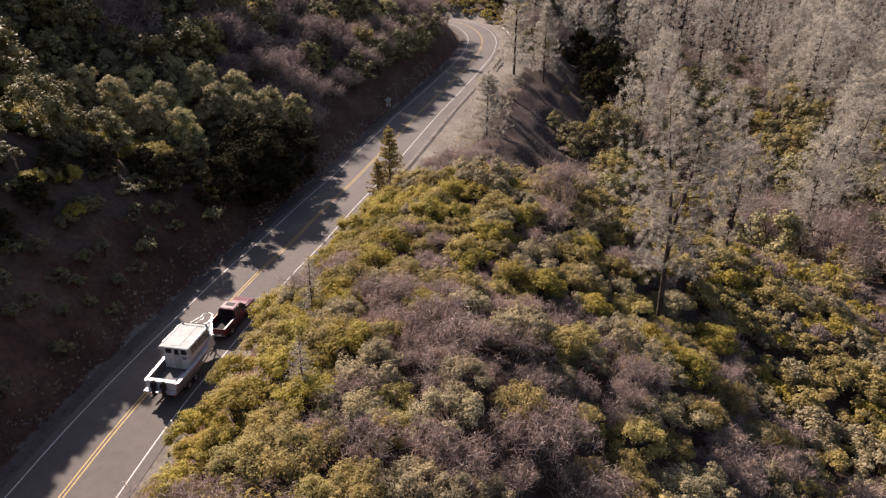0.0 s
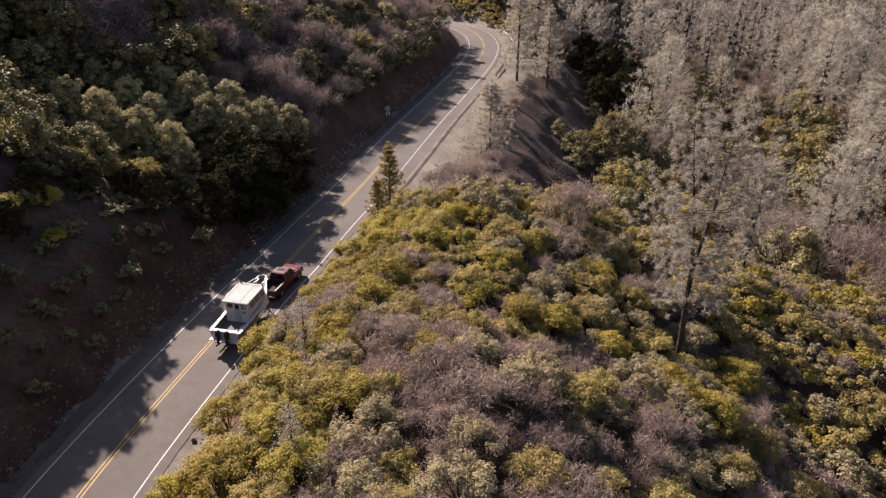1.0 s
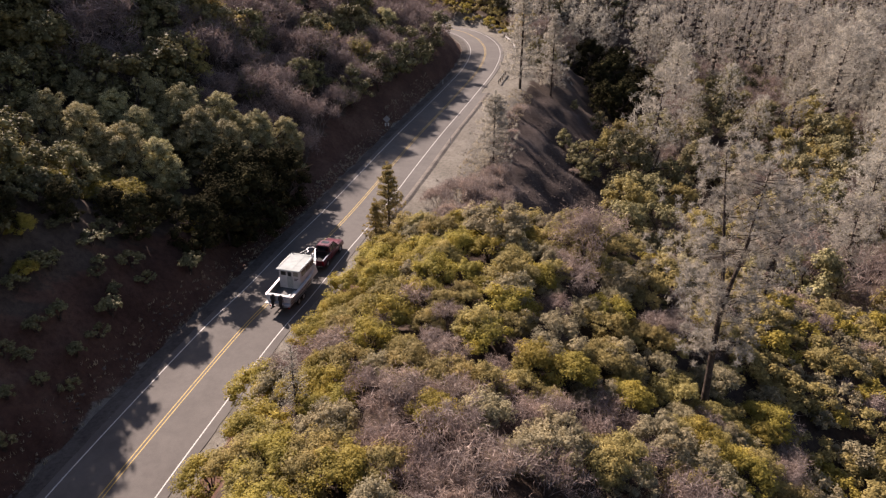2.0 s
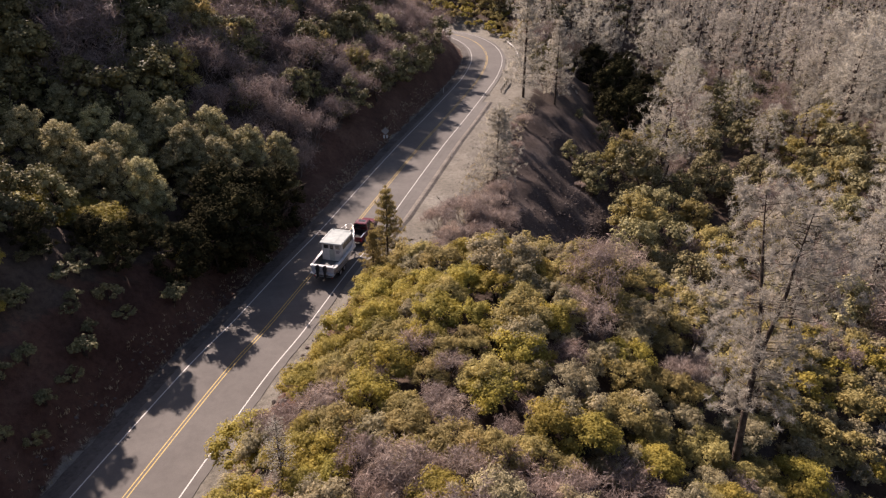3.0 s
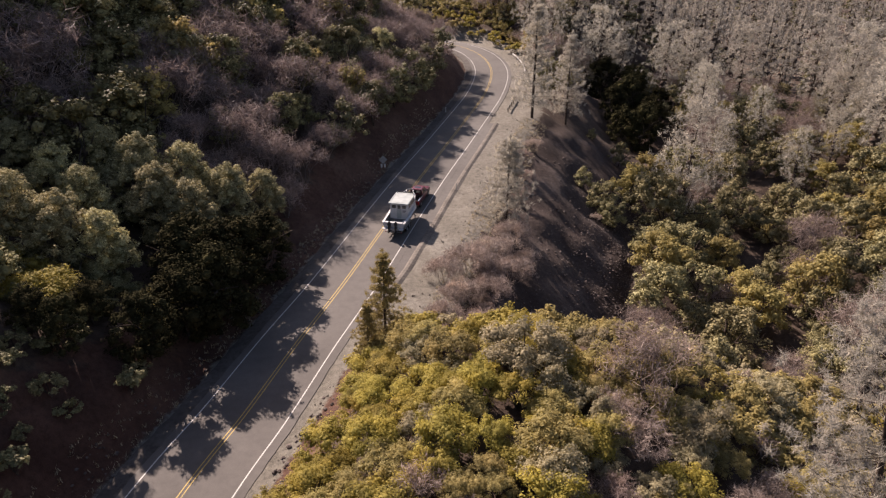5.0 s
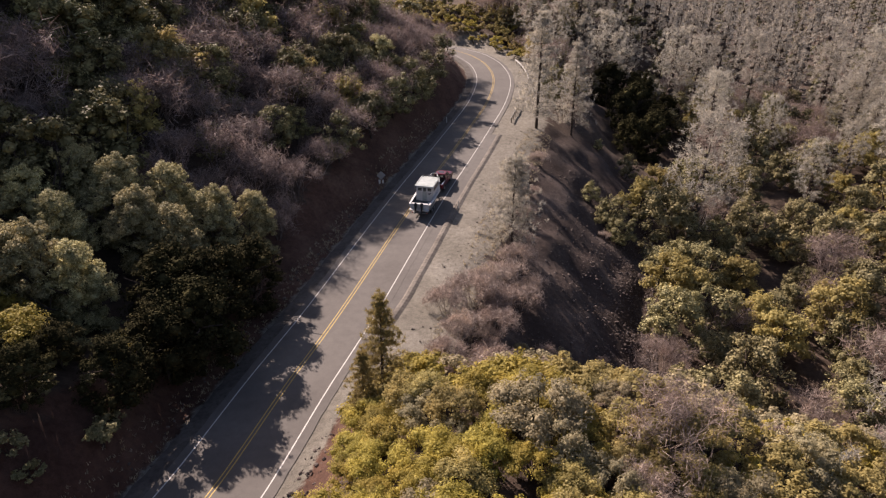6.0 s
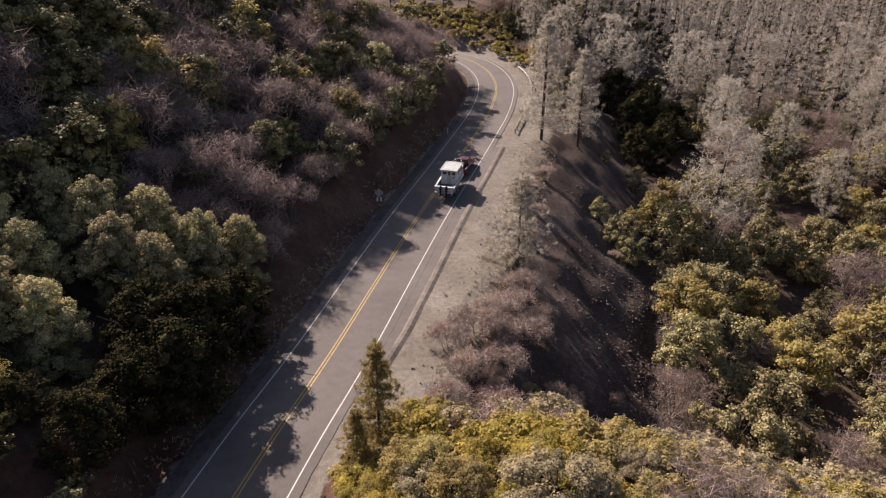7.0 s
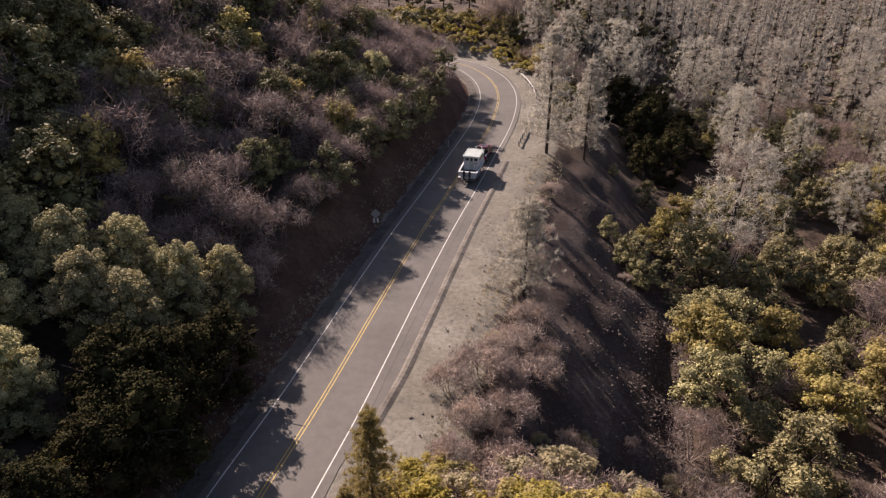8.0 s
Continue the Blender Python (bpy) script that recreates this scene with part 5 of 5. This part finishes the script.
        part("grab_rail", tube([(sx * 1.06, 2.7, 3.12), (sx * 1.06, 2.75, 3.22), (sx * 1.06, 5.1, 3.22), (sx * 1.06, 5.15, 3.12)], 0.018), RAIL, b)
    # cabin
    r = lambda hx, y0, y1, z: [(-hx, y0, z), (hx, y0, z), (hx, y1, z), (-hx, y1, z)]
    part("cabin", hexa(r(1.06, 2.45, 6.05, 1.05), r(1.0, 2.50, 5.35, 3.06), 0.05, 3), WHITE, b)
    part("cabin_roof", hexa(r(1.15, 2.18, 5.58, 3.06), r(1.11, 2.24, 5.52, 3.15), 0.03, 2), ROOF_WHITE, b, "flat pale green-white cabin roof")
    part("roof_hatch", box(-0.34, 0.34, 2.5, 5.2, 3.15, 3.165, 0.005), ROOF_WHITE, b)
    part("light_bar", tube([(-0.98, 5.35, 3.14), (-0.96, 5.37, 3.30), (0.96, 5.37, 3.30), (0.98, 5.35, 3.14)], 0.035), BLACK, b, "dark bar across the roof front")
    for sx in (-1, 1):
        part("deck_light", box(0.92 * sx - 0.06, 0.92 * sx + 0.06, 5.31, 5.43, 3.14, 3.30, 0.02), LAMP_CLEAR, b)
    # rear face: two windows and the door between them
    face = lambda z: 2.45 + 0.05 * (z - 1.05) / 2.01
    for name, x0, x1, z0, z1, mat in (("rear_window", -0.80, -0.34, 2.42, 2.82, GLASS), ("door_window", -0.17, 0.17, 2.36, 2.82, GLASS), ("rear_window", 0.36, 0.80, 2.42, 2.82, GLASS)):
        part(name, hexa([(x0, face(z0) - 0.012, z0), (x1, face(z0) - 0.012, z0), (x1, face(z0) + 0.01, z0), (x0, face(z0) + 0.01, z0)], [(x0, face(z1) - 0.012, z1), (x1, face(z1) - 0.012, z1), (x1, face(z1) + 0.01, z1), (x0, face(z1) + 0.01, z1)], 0), BLACK if mat is None else mat, b)
    part("door", hexa([(-0.27, face(1.15) - 0.02, 1.15), (0.27, face(1.15) - 0.02, 1.15), (0.27, face(1.15), 1.15), (-0.27, face(1.15), 1.15)], [(-0.27, face(2.32) - 0.02, 2.32), (0.27, face(2.32) - 0.02, 2.32), (0.27, face(2.32), 2.32), (-0.27, face(2.32), 2.32)], 0.006, 1), ROOF_WHITE, b, "pale cabin door")
    for k in range(2):
        part("lettering_bar", box(0.40, 0.80 - 0.12 * k, 2.45, 2.468, 2.12 - 0.14 * k, 2.20 - 0.14 * k, 0), STRIPE, b, "dark bar of unreadable lettering")
    for sx in (-1, 1):
        for y0, y1 in ((2.75, 3.55), (3.66, 4.45), (4.55, 5.25)):
            side = lambda z: 1.06 - 0.06 * (z - 1.05) / 2.01
            part("side_window", hexa([(sx * (side(2.32) + 0.012), y0, 2.32), (sx * (side(2.32) - 0.02), y0, 2.32), (sx * (side(2.32) - 0.02), y1 + 0.08, 2.32), (sx * (side(2.32) + 0.012), y1 + 0.08, 2.32)], [(sx * (side(2.86) + 0.012), y0, 2.86), (sx * (side(2.86) - 0.02), y0, 2.86), (sx * (side(2.86) - 0.02), y1, 2.86), (sx * (side(2.86) + 0.012), y1, 2.86)], 0), GLASS, b)
        wind = lambda z: 6.05 - 0.70 * (z - 1.05) / 2.01
        part("windscreen", hexa([(0.05 * sx, wind(2.3) + 0.015, 2.3), (0.86 * sx, wind(2.3) + 0.015, 2.3), (0.86 * sx, wind(2.3) - 0.02, 2.3), (0.05 * sx, wind(2.3) - 0.02, 2.3)], [(0.05 * sx, wind(2.9) + 0.015, 2.9), (0.84 * sx, wind(2.9) + 0.015, 2.9), (0.84 * sx, wind(2.9) - 0.02, 2.9), (0.05 * sx, wind(2.9) - 0.02, 2.9)], 0), GLASS, b)
    # transom: outboards, steps, gear
    for x in (-0.36, 0.36):
        motor = new("outboard_motor")
        motor.parent = b
        motor.matrix_basis = pose(x, -0.22, 1.28, -12)
        tagged(motor, "black outboard motor")
        part("cowling", hexa([(-0.19, -0.42, 0.18), (0.19, -0.42, 0.18), (0.16, 0.14, 0.18), (-0.16, 0.14, 0.18)], [(-0.15, -0.36, 0.74), (0.15, -0.36, 0.74), (0.12, 0.08, 0.66), (-0.12, 0.08, 0.66)], 0.08, 3), BLACK, motor)
        part("midsection", hexa([(-0.07, -0.24, -0.55), (0.07, -0.24, -0.55), (0.06, 0.02, -0.55), (-0.06, 0.02, -0.55)], [(-0.12, -0.32, 0.2), (0.12, -0.32, 0.2), (0.1, 0.08, 0.2), (-0.1, 0.08, 0.2)], 0.03), BLACK, motor)
        part("lower_unit", tube([(0, -0.46, -0.62), (0, -0.40, -0.62), (0, -0.05, -0.62), (0, 0.12, -0.62), (0, 0.2, -0.62)], 0.075, 10), BLACK, motor)
        part("clamp", box(-0.13, 0.13, 0.06, 0.24, -0.1, 0.3, 0.02), STEEL, motor)
    part("motor_bracket", box(-0.75, 0.75, -0.24, 0.04, 0.98, 1.10, 0.03), WHITE, b)
    for sx in (-1, 1):
        part("swim_step", box(sx * 0.92 - 0.24, sx * 0.92 + 0.24, -0.42, 0.02, 0.98, 1.05, 0.02), WHITE, b)
    part("gear_box", box(0.52, 0.96, 0.55, 1.05, 1.08, 1.42, 0.04), WHITE, b)
    part("fish_box", box(0.62, 0.98, 1.2, 1.8, 1.08, 1.36, 0.03), ROOF_WHITE, b)
    part("anchor_roller", box(-0.07, 0.07, 7.25, 7.62, 2.14, 2.22, 0.02), STEEL, b)
    return b


def make_trailer():
    """Tandem-axle boat trailer; origin as the boat's."""
    t = tagged(new("boat_trailer"), "galvanised tandem-axle boat trailer behind a pickup", "trailer")
    for sx in (-1, 1):
        part("side_rail", tube([(0.92 * sx, 0.1, 0.52), (0.92 * sx, 5.0, 0.52), (0.35 * sx, 7.0, 0.50), (0.06 * sx, 7.6, 0.50)], 0.06, 6), STEEL, t)
        part("bunk", box(0.62 * sx - 0.07, 0.62 * sx + 0.07, 0.2, 4.6, 0.66, 0.74, 0.02), LINER, t)
        for y in (0.5, 1.8, 3.4):
            part("bunk_post", box(0.62 * sx - 0.03, 0.62 * sx + 0.03, y - 0.03, y + 0.03, 0.50, 0.68, 0.005), STEEL, t)
        part("fender", side_body([(1.05, 0.66), (1.2, 0.80), (3.3, 0.80), (3.45, 0.66), (3.40, 0.63), (3.26, 0.76), (1.24, 0.76), (1.1, 0.63)], 0.14, 0.008), STEEL, t).location.x = 1.14 * sx
        part("tail_light", box(0.98 * sx - 0.08, 0.98 * sx + 0.08, 0.02, 0.08, 0.50, 0.60, 0.01), LAMP_RED, t, "red trailer light")
        for y in (1.75, 2.75):
            wheel(t, 1.13 * sx, y, 0.345, 0.22, sx)
    for y in (0.3, 1.75, 2.75, 4.6):
        part("cross_member", tube([(-0.92, y, 0.46), (0, y, 0.42), (0.92, y, 0.46)], 0.05, 6), STEEL, t)
    for y in (1.75, 2.75):
        part("axle", tube([(-1.1, y, 0.345), (1.1, y, 0.345)], 0.04, 6), BLACK, t)
    part("tongue", tube([(0, 6.6, 0.50), (0, 7.6, 0.50), (0, 8.12, 0.50)], 0.06, 6), STEEL, t)
    part("coupler", box(-0.07, 0.07, 8.05, 8.30, 0.46, 0.58, 0.02), BLACK, t)
    part("winch_post", tube([(0, 7.3, 0.5), (0, 7.45, 1.3), (0, 7.55, 1.75)], 0.05, 6), STEEL, t)
    part("jack", tube([(0.14, 7.75, 0.25), (0.14, 7.75, 0.95)], 0.035), STEEL, t)
    return t


pickup, boat, trailer = make_pickup(), make_boat(), make_trailer()


def widen(thing, x, y, z):
    """Rebuilds a thing's parts to another beam, length and height; parts with parts of their own keep their size."""
    for o in thing.children:
        if o.type == "MESH":
            o.location = (o.location.x * x, o.location.y * y, o.location.z * z)
            o.data.transform(Matrix.Diagonal((x, y, z, 1)))
        elif o.name.startswith("outboard"):
            o.matrix_basis = pose(o.location.x * x, o.location.y * y, o.location.z * z, -12)


widen(boat, 1.13, 1.05, 1.06)


# ---- roadside furniture ----
def guard_rail(y0, y1, side):
    g = tagged(new("guard_rail"), "pale steel guard rail on posts along the bend", "guard rail")
    a, c = run_of_y(y0), run_of_y(y0) + (y1 - y0)
    bm, rows = bmesh.new(), []
    for q in np.arange(a, c + 0.1, 1.0):
        ring = []
        for off, up in ((0, 0.44), (-0.05, 0.50), (0, 0.58), (-0.05, 0.66), (0, 0.74), (0.03, 0.74), (0.03, 0.44)):
            x, y, z, _ = road_at(q, side + off)
            ring.append(bm.verts.new((x, y, z + up)))
        rows.append(ring)
    for u, v in zip(rows, rows[1:]):
        for k in range(7):
            bm.faces.new((u[k], u[(k + 1) % 7], v[(k + 1) % 7], v[k]))
    part("rail", bm, RAIL_STEEL, g)
    for q in np.arange(a + 0.3, c, 1.9):
        x, y, z, h = road_at(q, side + 0.12)
        post = part("post", box(-0.08, 0.08, -0.08, 0.08, -0.6, 0.72, 0.01), POST_WOOD, g)
        post.matrix_basis = pose(x, y, z, 0, 0, h)
    return g


guard_rail(152.5, 161, 6.5)
guard_rail(177, 191, 7.4)


def marker_post(x, y, lean=2.0, height=1.15):
    m = tagged(new("marker_post"), "thin white plastic marker post beside the road", "marker post", "marker posts")
    m.matrix_world = pose(x, y, float(ground(x, y)), lean, 0, 20)
    part("post", box(-0.05, 0.05, -0.02, 0.02, -0.2, height, 0.008), POST_WHITE, m)
    part("reflector", box(-0.04, 0.04, -0.026, -0.02, height - 0.22, height - 0.08, 0), LAMP_CLEAR, m, "small clear reflector")
    return m


def road_sign(x, y, turn):
    g = tagged(new("road_sign"), "bare back of a diamond road sign on two posts", "road sign")
    g.matrix_world = pose(x, y, float(ground(x, y)), 0, 0, turn)
    plate = box(-0.46, 0.46, -0.012, 0.012, -0.46, 0.46, 0.006, 1)
    bmesh.ops.rotate(plate, verts=plate.verts, cent=(0, 0, 0), matrix=Matrix.Rotation(radians(45), 3, "Y"))
    part("plate", plate, SIGN_BACK, g, "grey aluminium sign back").location = (0, 0, 2.2)
    for sx in (-0.24, 0.24):
        part("post", box(sx - 0.05, sx + 0.05, 0.02, 0.12, -0.4, 2.2, 0.012), POST_WOOD, g)
        part("small_plate", box(sx - 0.13, sx + 0.13, -0.03, 0.015, 1.0, 1.55, 0.01), POST_WHITE, g, "small pale plate")
    return g


road_sign(-10.0, 121.9, 8)
for x, y in ((-0.4, 151.5), (0.75, 114.8), (-23.9, 83.7)):
    marker_post(x, y)


def fallen_branch(x, y, turn):
    rng = np.random.RandomState(5)
    out, tips = [], []
    branching(rng, (0, 0, 0.05), (1, 0, 0.1), 0.8, 0.04, 2, out, tips, 35, 0.05, (2, 2), 0.6, 6)
    v, f = joined(out)
    o = new("fallen_branch", mesh_of("fallen_branch", v.tolist(), f, [PALE_BARK], flat=False))
    o.matrix_world = pose(x, y, float(ground(x, y)) + 0.05, 0, 0, turn)
    return tagged(o, "pale fallen branch lying on the verge", "branch")


fallen_branch(-22.1, 82.6, 50)


# ---- stones and dry grass ----
def stones(name, seed, count, place, low, high, mat, label):
    """Loose stones, each its own uneven lump, in one mesh."""
    rng = np.random.RandomState(seed)
    bm = bmesh.new()
    bmesh.ops.create_icosphere(bm, subdivisions=1, radius=1)
    base = np.array([v.co[:] for v in bm.verts])
    tri = np.array([[v.index for v in f.verts] for f in bm.faces])
    bm.free()
    x, y = place(rng, count)
    z = ground(x, y)
    verts, faces = [], []
    for k in range(count):
        size = low * (high / low) ** (rng.rand() ** 2.2)
        v = base * (1 + rng.uniform(-0.28, 0.28, (len(base), 1))) * rng.uniform(0.6, 1.2, 3) * size
        a = rng.uniform(0, 6.28)
        v = v @ np.array([[math.cos(a), math.sin(a), 0], [-math.sin(a), math.cos(a), 0], [0, 0, 0.75]])
        verts.append(v + [x[k], y[k], z[k] + size * 0.2])
        faces += (tri + 12 * k).tolist()
    return tagged(new(name, mesh_of(name, np.concatenate(verts).tolist(), faces, [mat])), label, "stones", kind="stuff")


def beside(rng, count, y0, y1, s0, s1):
    q = rng.uniform(run_of_y(y0), run_of_y(y1), count)
    sd = rng.uniform(s0, s1, count)
    k = np.arange(len(LINE))
    x = np.interp(q, k, LINE[:, 0]) + sd * np.interp(q, k, RIGHT[:, 0])
    y = np.interp(q, k, LINE[:, 1]) + sd * np.interp(q, k, RIGHT[:, 1])
    return x, y


stones("scree_stones", 501, 9000, lambda r, n: beside(r, n, 88, 146, 33 - 19 * r.rand(n) ** 1.5, 33), 0.05, 0.21, ROCK, "grey loose stones on the scree slope")
stones("verge_stones", 502, 500, lambda r, n: beside(r, n, 30, 74, 5.0, 7.2), 0.04, 0.30, ROCK, "broken stones at the foot of the knoll")
stones("bank_stones", 503, 700, lambda r, n: beside(r, n, 30, 120, -7.8, -5.2), 0.03, 0.22, ROCK, "small stones fallen from the cut bank")
stones("shoulder_stones", 504, 400, lambda r, n: beside(r, n, 84, 150, 7.6, 11.5), 0.03, 0.14, ROCK, "small stones on the dusty shoulder")


def dry_grass(name, seed, count, place, height, label):
    rng = np.random.RandomState(seed)
    x, y = place(rng, count)
    tips = np.stack([x, y, ground(x, y)], 1)
    k = np.repeat(np.arange(count), 7)
    n = len(k)
    d = np.concatenate([rng.normal(scale=0.45, size=(n, 2)), np.ones((n, 1))], 1)
    base = tips[k] + np.concatenate([rng.normal(scale=0.09, size=(n, 2)), np.full((n, 1), -0.03)], 1)
    side = np.stack([d[:, 1], -d[:, 0], np.zeros(n)], 1)
    side /= np.linalg.norm(side, axis=1)[:, None] + 1e-6
    ln = (height * rng.uniform(0.5, 1.3, n))[:, None]
    v = np.stack([base - side * 0.03, base + side * 0.03, base + d * ln], 1).reshape(-1, 3)
    ob = new(name, mesh_of(name, v.tolist(), np.arange(3 * n).reshape(-1, 3).tolist(), [STRAW]))
    return tagged(ob, label, "grass", kind="stuff")


dry_grass("dry_grass", 511, 1700, lambda r, n: beside(r, n, 80, 150, 9.8, 14.5), 0.22, "dry straw-coloured grass along the shoulder")
dry_grass("verge_grass", 512, 900, lambda r, n: beside(r, n, 30, 150, -8.5, -6.0), 0.25, "dry grass at the foot of the cut bank")


# ---- what moves ----
def motions():
    start, speed, lane = run_of_y(42.0), 12.14, 1.92
    for thing, ahead in ((boat, 0.0), (trailer, 0.0), (pickup, 11.2)):
        rows = []
        for k in range(33):
            t = k * 0.25
            x, y, z, heading = road_at(start + speed * t + ahead + (3.0 if thing is not pickup else 0), lane)
            rise = math.degrees(math.atan2(road_at(start + speed * t + ahead + 5)[2] - road_at(start + speed * t + ahead)[2], 5))
            m = pose(x, y, z, rise, 0, heading)
            rows.append((t, m @ pose(0, -3.0, 0) if thing is not pickup else m))
        walk(thing, rows)
    for hub, x, y, radius in WHEELS:
        turn = math.degrees(speed / radius)
        walk(hub, [(k / 30, pose(x, y, radius, -turn * k / 30)) for k in range(241)])


motions()
